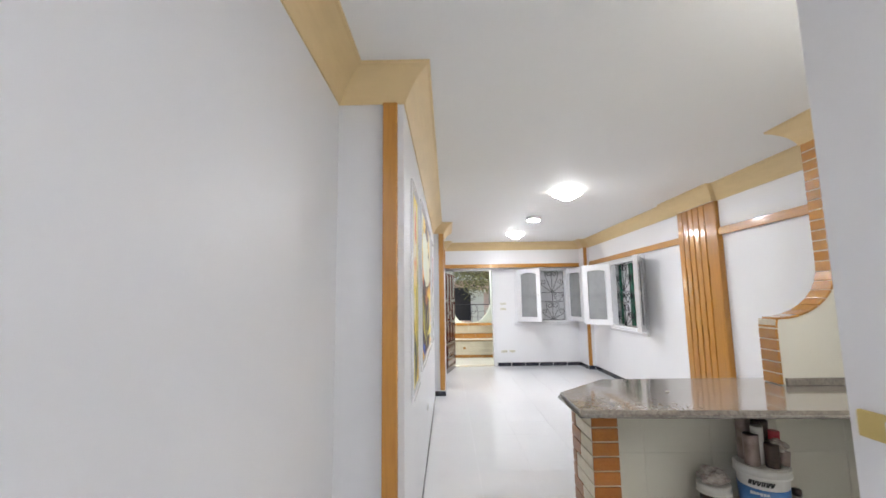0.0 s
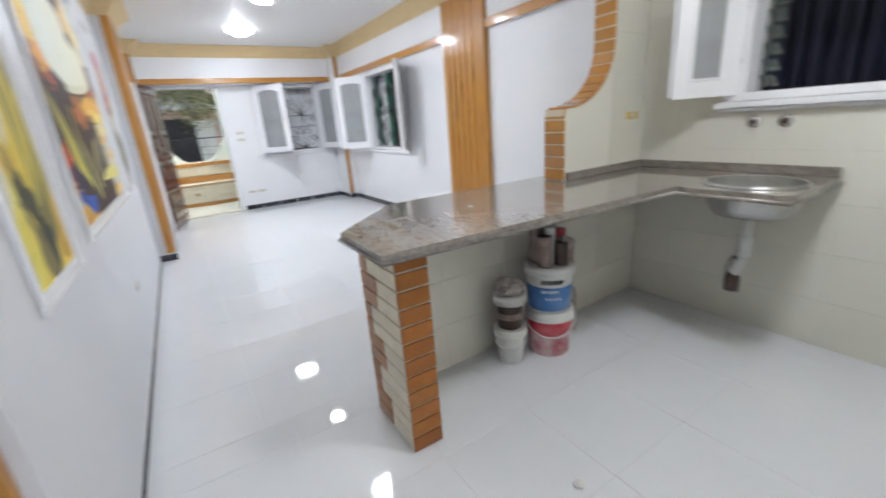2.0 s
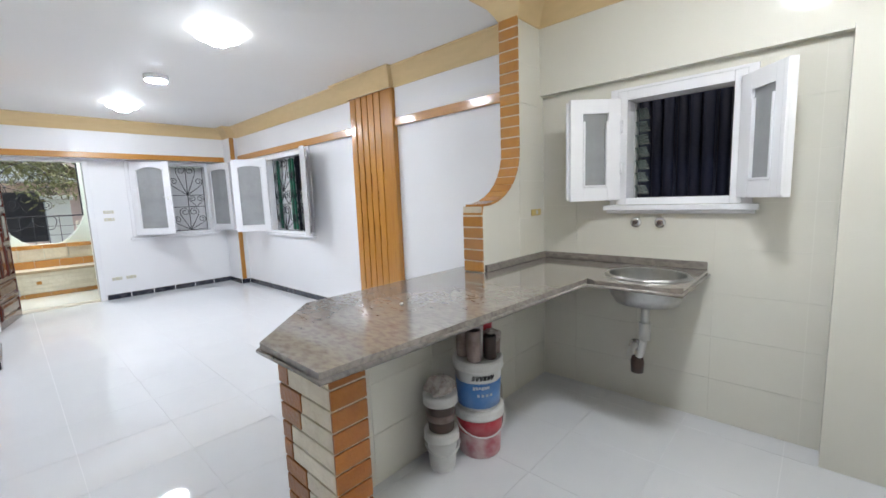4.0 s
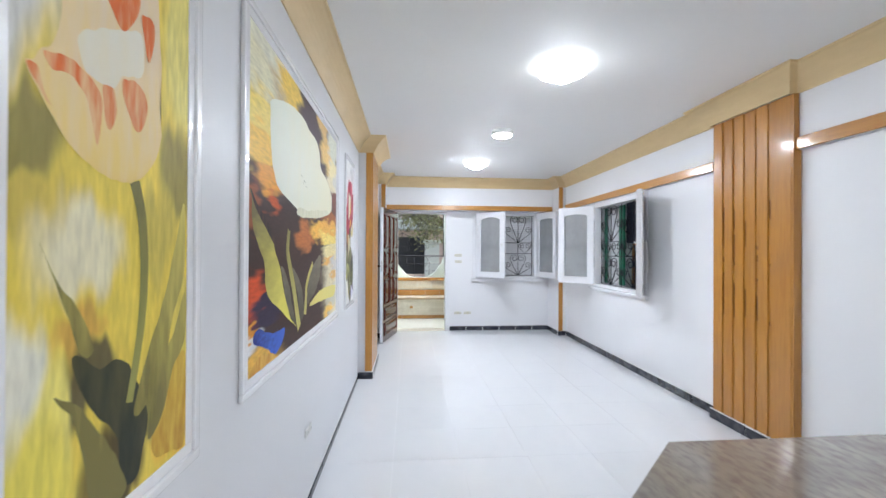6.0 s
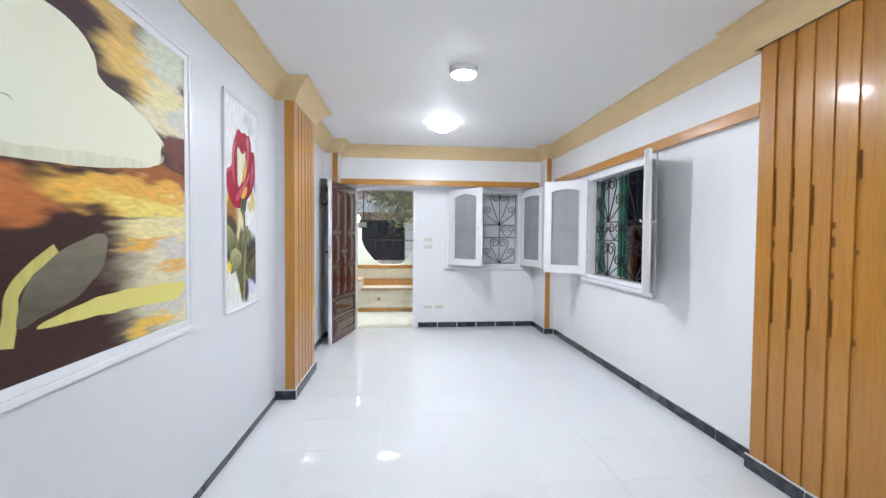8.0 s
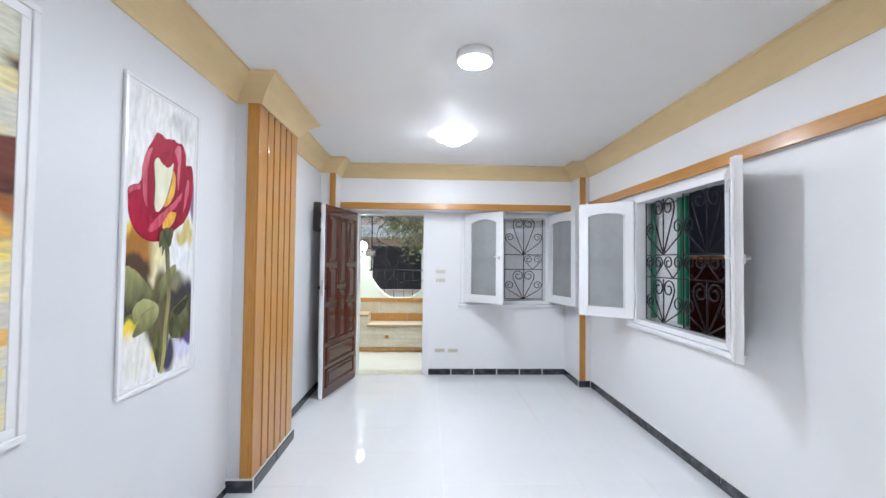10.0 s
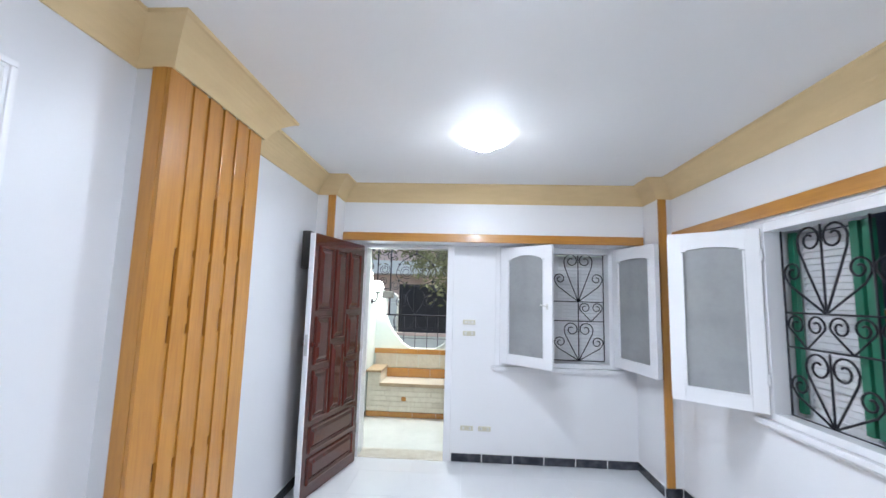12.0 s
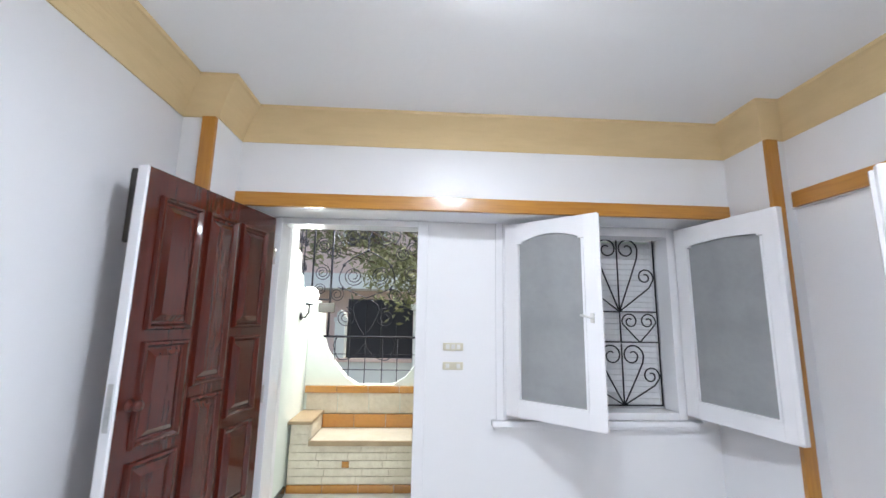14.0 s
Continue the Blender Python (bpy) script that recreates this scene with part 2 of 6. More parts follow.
# ---- more materials ----
BRICK = mat("brown_brick", (0.35, 0.13, 0.022), 0.28, spec=0.3, coat=0.25, grain=0.4, grain_scale=30, stain=0.4, stain_scale=7, vary=0.5, dark=(0.24, 0.075, 0.014), bump=0.25, bump_scale=60)
BRICK_Y = mat("orange_glazed_brick", (0.52, 0.245, 0.05), 0.22, coat=0.6, grain=0.35, grain_scale=25, stain=0.3, stain_scale=8, vary=0.45, dark=(0.36, 0.14, 0.03), bump=0.15, bump_scale=50)
STONE = mat("cream_split_stone", (0.8, 0.74, 0.61), 0.6, grain=0.3, grain_scale=25, stain=0.25, stain_scale=6, vary=0.3, dark=(0.48, 0.4, 0.28), bump=0.5, bump_scale=40)
MORTAR = mat("cream_mortar", (0.66, 0.58, 0.45), 0.85, grain=0.3, grain_scale=60, bump=0.3, bump_scale=120)
KTILE = mat("ivory_wall_tile", (0.72, 0.70, 0.62), 0.22, coat=0.5, coat_rough=0.06, stain=0.12, stain_scale=2.2, vary=0.08, dark=(0.6, 0.57, 0.48))
IRON = mat("black_iron", (0.014, 0.014, 0.022), 0.4, metal=0.4, grain=0.3, grain_scale=50, dark=(0.04, 0.035, 0.03), bump=0.15)
GREEN = mat("green_enamel", (0.02, 0.17, 0.095), 0.35, coat=0.3, stain=0.3, stain_scale=8)
MAHOG = mat("dark_mahogany_varnish", (0.078, 0.011, 0.0055), 0.22, coat=0.8, coat_rough=0.05, spec=0.2, grain=0.55, grain_scale=8, stain=0.4, stain_scale=3, stretch=(8, 8, 0.8), dark=(0.035, 0.008, 0.006), bump=0.06, bump_scale=25)
STEEL = mat("brushed_steel", (0.55, 0.55, 0.54), 0.28, metal=1.0, grain=0.3, grain_scale=30, bump=0.05)
CHROME = mat("chrome", (0.75, 0.75, 0.76), 0.1, metal=1.0, stain=0.2, stain_scale=20)
PLASTIC = mat("ivory_plastic", (0.6, 0.56, 0.43), 0.35, stain=0.1, stain_scale=30)
PLATE_Y = mat("yellowed_plastic", (0.6, 0.45, 0.16), 0.4, stain=0.15, stain_scale=30)
DARKHOLE = mat("dark_plastic", (0.05, 0.045, 0.04), 0.5, grain=0.2)
FROST = mat("frosted_glass", (0.42, 0.43, 0.44), 0.22, stain=0.55, stain_scale=5, grain=0.15, grain_scale=30, dark=(0.3, 0.31, 0.32), bump=0.1, bump_scale=90)
FROST.node_tree.nodes["Principled BSDF"].inputs["Transmission Weight"].default_value = 0.25
GLASS = mat("window_glass", (0.75, 0.85, 0.8), 0.06, stain=0.1)
GLASS.node_tree.nodes["Principled BSDF"].inputs["Transmission Weight"].default_value = 0.85
LOUVRE = mat("white_louvre", (0.78, 0.78, 0.8), 0.45, stain=0.12, stain_scale=5, grain=0.15)
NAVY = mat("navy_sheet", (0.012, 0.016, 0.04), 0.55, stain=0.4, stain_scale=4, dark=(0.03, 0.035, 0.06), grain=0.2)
BLUEP = mat("blue_plastic", (0.06, 0.2, 0.5), 0.35, stain=0.35, stain_scale=9, dark=(0.35, 0.45, 0.6))
REDP = mat("red_plastic", (0.5, 0.03, 0.05), 0.35, stain=0.3, stain_scale=12, dark=(0.6, 0.35, 0.35))
PINKP = mat("stained_pink_plastic", (0.62, 0.46, 0.46), 0.45, stain=0.95, stain_scale=11, dark=(0.42, 0.04, 0.07), grain=0.3, grain_scale=25)
WHITEP = mat("white_plastic", (0.68, 0.68, 0.66), 0.4, stain=0.3, stain_scale=14, dark=(0.4, 0.36, 0.32))
DARKP = mat("dark_brown_plastic", (0.05, 0.03, 0.025), 0.35, stain=0.4, stain_scale=10, dark=(0.16, 0.1, 0.07))
CAN = mat("stained_tin", (0.3, 0.24, 0.22), 0.35, metal=0.5, stain=0.6, stain_scale=20, dark=(0.12, 0.06, 0.05))
FILM = mat("crumpled_plastic_film", (0.5, 0.46, 0.43), 0.25, grain=0.6, grain_scale=30, dark=(0.2, 0.12, 0.1), bump=0.8, bump_scale=45)
PORCHW = mat("pale_green_paint", (0.72, 0.78, 0.72), 0.5, stain=0.12, stain_scale=2, bump=0.08, bump_scale=20)
ROSYWALL = mat("rosy_plaster", (0.7, 0.58, 0.5), 0.8, grain=0.2, grain_scale=12, stain=0.35, stain_scale=1.2)
DARKGATE = mat("dark_sheet_metal", (0.035, 0.037, 0.04), 0.5, metal=0.3, stain=0.4, stain_scale=3)
BARK = mat("bark", (0.1, 0.07, 0.045), 0.9, grain=0.5, grain_scale=12, bump=0.8, bump_scale=25)
LEAF = mat("olive_leaves", (0.17, 0.18, 0.075), 0.55, grain=0.3, grain_scale=2.0, vary=0.2, dark=(0.2, 0.22, 0.1))
GROUND = mat("street_dust", (0.22, 0.2, 0.18), 0.9, grain=0.3, grain_scale=10, stain=0.4, stain_scale=0.8)
MARBLE = mat("pale_marble", (0.62, 0.58, 0.5), 0.3, stain=0.5, stain_scale=5, dark=(0.4, 0.33, 0.24), grain=0.2, grain_scale=20)
# the boards' wood, darkened in colour for the shade inside the gaps
WOODGAP = mat("shaded_gap_wood", (0.24, 0.095, 0.017), 0.4, grain=0.4, grain_scale=9, stretch=(9, 9, 0.7), dark=(0.09, 0.03, 0.008))
LAMP = glow("lit_opal_glass", (0.9, 0.97, 1.06), LAMP_GLOW)
RIMGLOW = glow("lit_glass_rim", (0.95, 0.98, 1.0), 3.5)
FARLAMP = glow("lit_opal_glass_bright", (0.9, 0.97, 1.06), 41.0)
KITCHENLAMP = glow("lit_opal_glass_kitchen", (0.93, 0.97, 1.02), 29.0)
DIMLAMP = glow("lit_opal_glass_soft", (0.91, 0.97, 1.05), 27.0)
PORCHLAMP = glow("lit_porch_glass", (0.97, 1.0, 0.98), 68.0)
SPOT = glow("lit_spot_diffuser", (0.9, 0.97, 1.06), 100.0)
SCONCE = glow("lit_globe_glass", (0.97, 1.0, 0.92), 10.0)


# ---- wood trim ----
def cladding(name, label, boards, x_face, x_back, z0, side, openings):
    """Upright boards on a pillar's face; each gap holds a recessed strip, cut away to show the back, coloured dark as
    shade.
    """
    root = empty(name)
    tagged(root, label, "wood cladding")
    y0, y1 = boards[0][0], boards[-1][1]
    part("backing", box((min(x_back, x_face - side * 0.016), y0 + 0.004, z0), (max(x_back, x_face - side * 0.016), y1 - 0.004, ZW)), WOODGAP, root)
    for a, b in boards:
        lo, hi = sorted((x_face, x_face - side * 0.0155))
        part("board", box((lo, a, z0), (hi, b, ZW), 0.002), WOOD, root)
    rnd = random.Random(len(name))
    for (a, b), (c, d), holes in zip(boards, boards[1:], openings):
        z = z0
        for h0, h1 in sorted(holes) + [(ZW, ZW)]:
            lo, hi = sorted((x_face - side * rnd.uniform(0.0075, 0.0105), x_face - side * 0.0155))
            if h0 - z > 0.004:
                part("gap_strip", box((lo, b - 0.001, z), (hi, c + 0.001, h0), 0.002), WOOD, root)
            z = h1
    return root


edges = [7.14, 7.29, 7.40, 7.517, 7.634, 7.752, 7.90]
lc = cladding("pillar_cladding", "golden varnished wood boards cladding a wall pillar", [(a, b - 0.026) for a, b in zip(edges, edges[1:])], PX, PX - 0.022, 0.08, 1,
              [[(0.8, 0.87), (1.33, 1.44), (1.48, 1.72)], [(0.81, 0.85), (1.36, 1.4), (1.47, 1.52), (1.69, 1.72)], [(0.82, 0.85), (1.34, 1.68), (1.72, 1.98)], [(0.82, 0.86), (1.35, 1.46), (1.68, 1.72), (1.76, 2.0)], [(0.82, 0.85), (1.32, 1.38), (1.4, 1.7), (1.73, 2.0)]])
part("corner_board", box((0.082, PY0 - 0.018, 0.08), (PX - 0.016, PY0 - 0.001, ZW), 0.002), WOOD, lc)
edges = [5.205, 5.385, 5.49, 5.595, 5.70, 5.805, 5.925]
rc = cladding("pilaster_cladding", "golden varnished wood boards cladding a flat pilaster", [(a, b - 0.026) for a, b in zip(edges, edges[1:])], QX - 0.03, QX - 0.008, 0.08, -1,
              [[(0.86, 0.89), (1.28, 1.3), (1.62, 1.75)], [(0.88, 1.06), (1.16, 1.19), (1.31, 1.36), (1.4, 1.43)], [(0.89, 1.1), (1.42, 1.62)], [(0.87, 1.14), (1.28, 1.52), (1.56, 1.72)], [(0.88, 1.22), (1.3, 1.34), (1.42, 1.74)]])
part("return_board", box((QX - 0.028, QY0 - 0.016, 0.08), (XR - 0.002, QY0 - 0.001, ZW), 0.002), WOOD, rc)
part("inner_board", box((QX - 0.01, QY0 + 0.002, 0.08), (QX + 0.019, QY1 - 0.002, ZW)), WOOD, rc)
structure(part("trim_post_step", box((-0.104, YS - 0.03, 0), (-0.03, YS - 0.001, ZW - 0.002), 0.004), WOOD), "varnished wooden corner post", "wood trim")
structure(part("trim_post_left", box((0.106, YC - 0.026, 0.08), (0.172, YC - 0.001, ZW - 0.002), 0.004), WOOD), "varnished wooden corner post", "wood trim")
structure(part("trim_post_right", box((2.998, YC - 0.026, 0.08), (3.062, YC - 0.001, ZW - 0.002), 0.004), WOOD), "varnished wooden corner post", "wood trim")
structure(part("trim_header", box((0.171, YU - 0.028, 2.062), (2.985, YU - 0.001, 2.14), 0.004), WOOD_X), "varnished wooden header board over the door", "wood trim")
structure(part("trim_rail_window", box((U - 0.026, QY1 + 0.001, 2.062), (U - 0.001, YC - 0.03, 2.142), 0.004), WOOD_Y), "varnished wooden rail along the wall", "wood trim")
structure(part("trim_rail_niche", box((U - 0.026, YP1 + 0.001, 2.062), (U - 0.001, QY0 - 0.018, 2.142), 0.004), WOOD_Y), "varnished wooden rail along the wall", "wood trim")


# ---- skirting of black marble pieces ----
skirting = structure(empty("baseboard"), "black marble tile baseboard with white joints", "baseboard")


def skirt(p, q, height=0.075, out=(1, 0)):
    p, q, o = Vector(p), Vector(q), Vector(out)
    d = (q - p).normalized()
    length = (q - p).length
    n = max(1, round(length / 0.31))
    step = length / n
    a, b = p + o * 0.002, q + o * 0.008
    part("joint_bed", box([min(a[i], b[i]) for i in range(2)] + [0.001], [max(a[i], b[i]) for i in range(2)] + [height + 0.008]), JOINT, skirting)
    for i in range(n):
        a = p + d * (i * step + 0.005) + o * 0.008
        b = p + d * ((i + 1) * step - 0.005) + o * 0.016
        part("skirting_tile", box([min(a[k], b[k]) for k in range(2)] + [0.002], [max(a[k], b[k]) for k in range(2)] + [height], 0.0015), BLACK, skirting)


skirt((DX1 + 0.07, YF), (3.0, YF), out=(0, -1))
skirt((3.0, YC), (3.0, YF - 0.016), out=(-1, 0))
skirt((2.984, YC), (XR - 0.016, YC), out=(0, -1))
skirt((XR, QY1 + 0.002), (XR, YC - 0.016), out=(-1, 0))
skirt((QX - 0.03, QY0 - 0.016), (QX - 0.03, QY1), out=(-1, 0))
skirt((XR, YP1), (XR, QY0 - 0.02), out=(-1, 0))
skirt((0, PY1), (0, YC), out=(1, 0))
skirt((PX, PY0 - 0.018), (PX, PY1), out=(1, 0))
skirt((0.0, PY0 - 0.018), (PX + 0.016, PY0 - 0.018), out=(0, -1))
skirt((0, YC), (0.17, YC), out=(0, -1))
skirt((0, YS), (0, PY0 - 0.03), height=0.042, out=(1, 0))


# ---- ceiling lamps ----
def dome_lamp(m, label, material, k=1.0):
    """Flush lamp: a flat glass rim and a bowl under it; k scales the width."""
    root = empty("ceiling_lamp")
    part("base_ring", lathe([(0.196 * k, 0), (0.202 * k, -0.006), (0.205 * k, -0.034), (0.203 * k, -0.046), (0.194 * k, -0.048), (0.19 * k, -0.03)], 40), RIMGLOW, root)
    part("glass_dome", lathe([(0.192 * k, -0.028), (0.186 * k, -0.036), (0.15 * k, -0.046), (0.126 * k, -0.06), (0.108 * k, -0.078), (0.078 * k, -0.093), (0.04 * k, -0.1), (0.0, -0.102)], 40), material, root)
    part("finial", lathe([(0.01, -0.1), (0.01, -0.107), (0.005, -0.113), (0.0, -0.114)], 14), CHROME, root)
    root.matrix_world = m
    return tagged(root, label, "ceiling lamp", "ceiling lamps")


dome_lamp(pose(1.546, 5.29, ZC), "lit round opal glass dome lamp flush to ceiling", LAMP, 0.78)
dome_lamp(pose(1.455, 8.2, ZC), "lit round opal glass dome lamp flush to ceiling", FARLAMP, 0.78)
dome_lamp(pose(1.75, 2.12, ZC), "lit round opal glass dome lamp on the kitchen ceiling", KITCHENLAMP, 0.85)
# out of view behind the start of the walk, added to brighten the hallway
dome_lamp(pose(0.28, -0.62, ZC), "unseen dome lamp added on the hallway ceiling to light the hall", DIMLAMP, 0.85)
spot = empty("surface_spotlight")
part("rim", lathe([(0.102, 0), (0.104, -0.036), (0.1, -0.046), (0.086, -0.048)], 36), WHITEWOOD, spot)
part("diffuser", lathe([(0.088, -0.044), (0.086, -0.052), (0.0, -0.054)], 36), SPOT, spot)
spot.matrix_world = pose(1.482, 6.75, ZC)
tagged(spot, "small lit white round surface lamp on the ceiling", "ceiling lamp", "ceiling lamps")


# ---- windows and door ----
def sash(w, h, handle=True, arch=0.035, hinge_side=1):
    """A glazed leaf; hinge at the origin, reaching along +x, arched top rail, frosted pane."""
    root = empty("window_leaf")
    s, t = 0.078, 0.02
    part("hinge_stile", box((0, -t, 0), (s, t, h), 0.004), WHITEWOOD, root)
    part("free_stile", box((w - s, -t, 0), (w, t, h), 0.004), WHITEWOOD, root)
    part("bottom_rail", box((s - 0.001, -t + 0.001, 0), (w - s + 0.001, t - 0.001, 0.085), 0.004), WHITEWOOD, root)
    pts = [(s - 0.001, h - 0.001), (s - 0.001, h - 0.125), (s + 0.03, h - 0.125)]
    n = 12
    for i in range(n + 1):
        u = i / n
        pts.append((s + 0.03 + (w - 2 * s - 0.06) * u, h - 0.115 + arch * math.sin(math.pi * u)))
    pts += [(w - s - 0.03, h - 0.125), (w - s + 0.001, h - 0.125), (w - s + 0.001, h - 0.001)]
    if not arch:
        pts = [(s - 0.001, h - 0.001), (s - 0.001, h - 0.085), (w - s + 0.001, h - 0.085), (w - s + 0.001, h - 0.001)]
    part("top_rail", prism(pts, -t + 0.001, t - 0.001, 1), WHITEWOOD, root)
    part("pane", box((s - 0.01, -0.004, 0.075), (w - s + 0.01, 0.004, h - 0.085)), FROST, root, "frosted grey glass pane")
    bead = boxes(((s, -t - 0.004, 0.085), (s + 0.012, t + 0.004, h - 0.13)), ((w - s - 0.012, -t - 0.004, 0.085), (w - s, t + 0.004, h - 0.13)), ((s, -t - 0.004, 0.085), (w - s, t + 0.004, 0.097)))
    part("glazing_bead", bead, WHITEWOOD, root)
    part("meeting_strip", box((w - 0.014, -t - 0.014, 0.01), (w + 0.012, -t + 0.002, h - 0.01), 0.003), WHITEWOOD, root)
    for z in (0.16, h - 0.2):
        part("hinge", lathe([(0.008, 0), (0.008, 0.07)], 10, pose(-0.004, t * hinge_side, z)), WHITEWOOD, root)
    if handle:
        hb = bmesh.new()
        for sgn in (-1, 1):
            add_box(hb, (w - 0.052, sgn * (t + 0.006) - 0.007, h * 0.5 - 0.026), (w - 0.034, sgn * (t + 0.006) + 0.007, h * 0.5 + 0.026), 0.003)
            tube(hb, [(w - 0.042, sgn * t, h * 0.5), (w - 0.042, sgn * (t + 0.028), h * 0.5), (w - 0.06, sgn * (t + 0.032), h * 0.5 + 0.006), (w - 0.095, sgn * (t + 0.032), h * 0.5 + 0.014)], 0.006, 8)
        part("handle", hb, WHITEP, root, "white lever handle")
    return root


def window_frame(name, along, a0, a1, z0, z1, face, depth, sign, label):
    """Frame lining an opening, and its sill; along 0: the window runs in x, 1: in y. sign: the way into the room."""
    root = structure(empty(name), label, "window")

    def bx(p0, p1, d0, d1, q0, q1, nm, bev=0.004, material=WHITEWOOD):
        d0, d1 = sorted((face + sign * d0, face + sign * d1))
        lo, hi = ((p0, d0, q0), (p1, d1, q1)) if along == 0 else ((d0, p0, q0), (d1, p1, q1))
        part(nm, box(lo, hi, bev), material, root)

    b = 0.055
    bx(a0, a0 + b, -depth, 0.018, z0, z1, "jamb")
    bx(a1 - b, a1, -depth, 0.018, z0, z1, "jamb")
    bx(a0 + b, a1 - b, -depth, 0.018, z1 - b, z1, "head")
    bx(a0 + b, a1 - b, -depth, 0.018, z0, z0 + 0.04, "bottom_frame")
    for p0, p1, q0, q1 in ((a0 - 0.045, a0 - 0.001, z0 - 0.01, z1 + 0.01), (a1 + 0.001, a1 + 0.045, z0 - 0.01, z1 + 0.01), (a0 - 0.045, a1 + 0.045, z1 + 0.001, z1 + 0.018)):
        bx(p0, p1, 0.001, 0.016, q0, q1, "architrave", 0.003)
    bx(a0 - 0.075, a1 + 0.075, 0.001, 0.05, z0 - 0.035, z0 - 0.002, "window_sill", 0.006)
    bx(a0 - 0.06, a1 + 0.06, 0.001, 0.03, z0 - 0.055, z0 - 0.036, "sill_moulding", 0.004)
    return root


def spiral(cx, cz, r, a0, turns, n=20):
    return [(cx + r * (1 - 0.72 * i / n) * math.cos(a0 + 2 * math.pi * turns * i / n), cz + r * (1 - 0.72 * i / n) * math.sin(a0 + 2 * math.pi * turns * i / n)) for i in range(n + 1)]


def heart_lines(cx, z0, w, h, fan=True):
    """Scrolled heart standing on its point, with two side scrolls and a centre bar when it is a fan."""
    lines = []
    r = w * 0.15 if fan else w * 0.23
    hw = w * 0.29 if fan else w * 0.48
    for sg in (-1, 1):
        top = z0 + h - r * 1.15
        body = [(cx, z0), (cx + sg * hw * 0.62, z0 + (top - z0) * 0.55), (cx + sg * hw * 0.95, z0 + (top - z0) * 0.86), (cx + sg * hw, top)]
        sp = spiral(cx + sg * (hw - r), top, r, 0, 1.35)
        lines.append(body + [(cx + sg * (x - cx) if sg < 0 else x, z) for x, z in [(cx + (hw - r) + (px - cx - sg * (hw - r)), pz) for px, pz in sp][1:]])
        if fan:
            rs = w * 0.115
            bx, bz = w * 0.49, z0 + h * 0.46
            sp = [(cx + sg * (bx - rs + (px - cx)), pz) for px, pz in spiral(cx, bz, rs, 0, 1.3)]
            lines.append([(cx, z0), (cx + sg * bx * 0.86, z0 + (bz - z0) * 0.68), (cx + sg * bx * 0.985, z0 + (bz - z0) * 0.9)] + sp)
    if fan:
        lines.append([(cx, z0), (cx, z0 + h - 0.01)])
    return lines


def grille(name, label, width, height, place, hearts, r=0.0075):
    """Wrought iron window guard made of panels with fans above and below and hearts between."""
    root = empty(name)
    zs = (height * 0.36, height * 0.54)
    for x in (0.0, width / 2, width):
        part("upright_bar", tube(bmesh.new(), [(x, 0, 0), (x, 0, height)], r, 6), IRON, root)
    for z in (0.0, zs[0], zs[1], height):
        part("cross_bar", tube(bmesh.new(), [(0, 0, z), (width, 0, z)], r, 6), IRON, root)
    half = width / 2
    for i in range(2):
        c = half * (i + 0.5)
        for z0, h in ((0.0, zs[0]), (zs[1], height - zs[1])):
            bm = bmesh.new()
            for ln in heart_lines(c, z0, half * 0.98, h):
                tube(bm, [(x, 0, z) for x, z in ln], r, 6)
            part("fan_scroll", bm, IRON, root)
        for k, c2 in enumerate((c - half / 4, c + half / 4)):
            if hearts == 2 or k == 1:
                bm = bmesh.new()
                for ln in heart_lines(c2, zs[0], half * 0.47, zs[1] - zs[0], False):
                    tube(bm, [(x, 0, z) for x, z in ln], r * 0.9, 6)
                part("heart_scroll", bm, IRON, root)
            else:
                part("divider", tube(bmesh.new(), [(c, 0, zs[0]), (c, 0, zs[1])], r, 6), IRON, root)
    root.matrix_world = place
    return tagged(root, label, "window grille", "window grilles")


def louvred_shutter(w, h, m, frame_mat, label):
    root = empty("louvred_shutter")
    for a, b in ((0, 0.05), (w - 0.05, w)):
        part("stile", box((a, -0.02, 0), (b, 0.02, h), 0.003), frame_mat, root)
    for a, b in ((0, 0.05), (h - 0.05, h)):
        part("rail", box((0.05, -0.02, a), (w - 0.05, 0.02, b), 0.003), frame_mat, root)
    n = int((h - 0.1) / 0.036)
    first = None
    for i in range(n):
        if first is None:
            first = part("slat", box((0.05, -0.004, -0.02), (w - 0.05, 0.004, 0.02), 0.0, pose(0, 0, 0, -24)), LOUVRE, root)
            ob = first
        else:
            ob = new("slat", first.data)
            ob.parent = root
        ob.location = (0, 0, 0.068 + 0.036 * i)
    root.matrix_world = m
    return tagged(root, label, "shutter", "louvred shutters")


# far wall window
window_frame("window_1", 0, WX0, WX1, WZ0, WZ1 - 0.005, YF, 0.12, -1, "white wooden casement window frame with a sill")
lf = sash(0.555, 1.10)
lf.matrix_world = pose(1.715, 9.685, 0.935, 0, 0, -42.5)
tagged(lf, "white wooden window leaf with frosted pane, half open", "window leaf", "window leaves")
lf2 = sash(0.615, 1.10, False, 0.012)
lf2.matrix_world = pose(2.79, 9.69, 0.935, 0, 0, -77.5)
tagged(lf2, "white wooden window leaf with frosted pane, standing open", "window leaf", "window leaves")
grille("window_grille", "black wrought iron window grille with scrolled hearts", 1.0, 1.08, pose(1.75, YF + 0.15, 0.95), 1, 0.005)
louvred_shutter(0.55, 1.16, pose(1.70, YF + 0.197, 0.9), LOUVRE, "closed white louvred shutter behind the iron grille")
louvred_shutter(0.55, 1.16, pose(2.255, YF + 0.197, 0.9), LOUVRE, "closed white louvred shutter behind the iron grille")

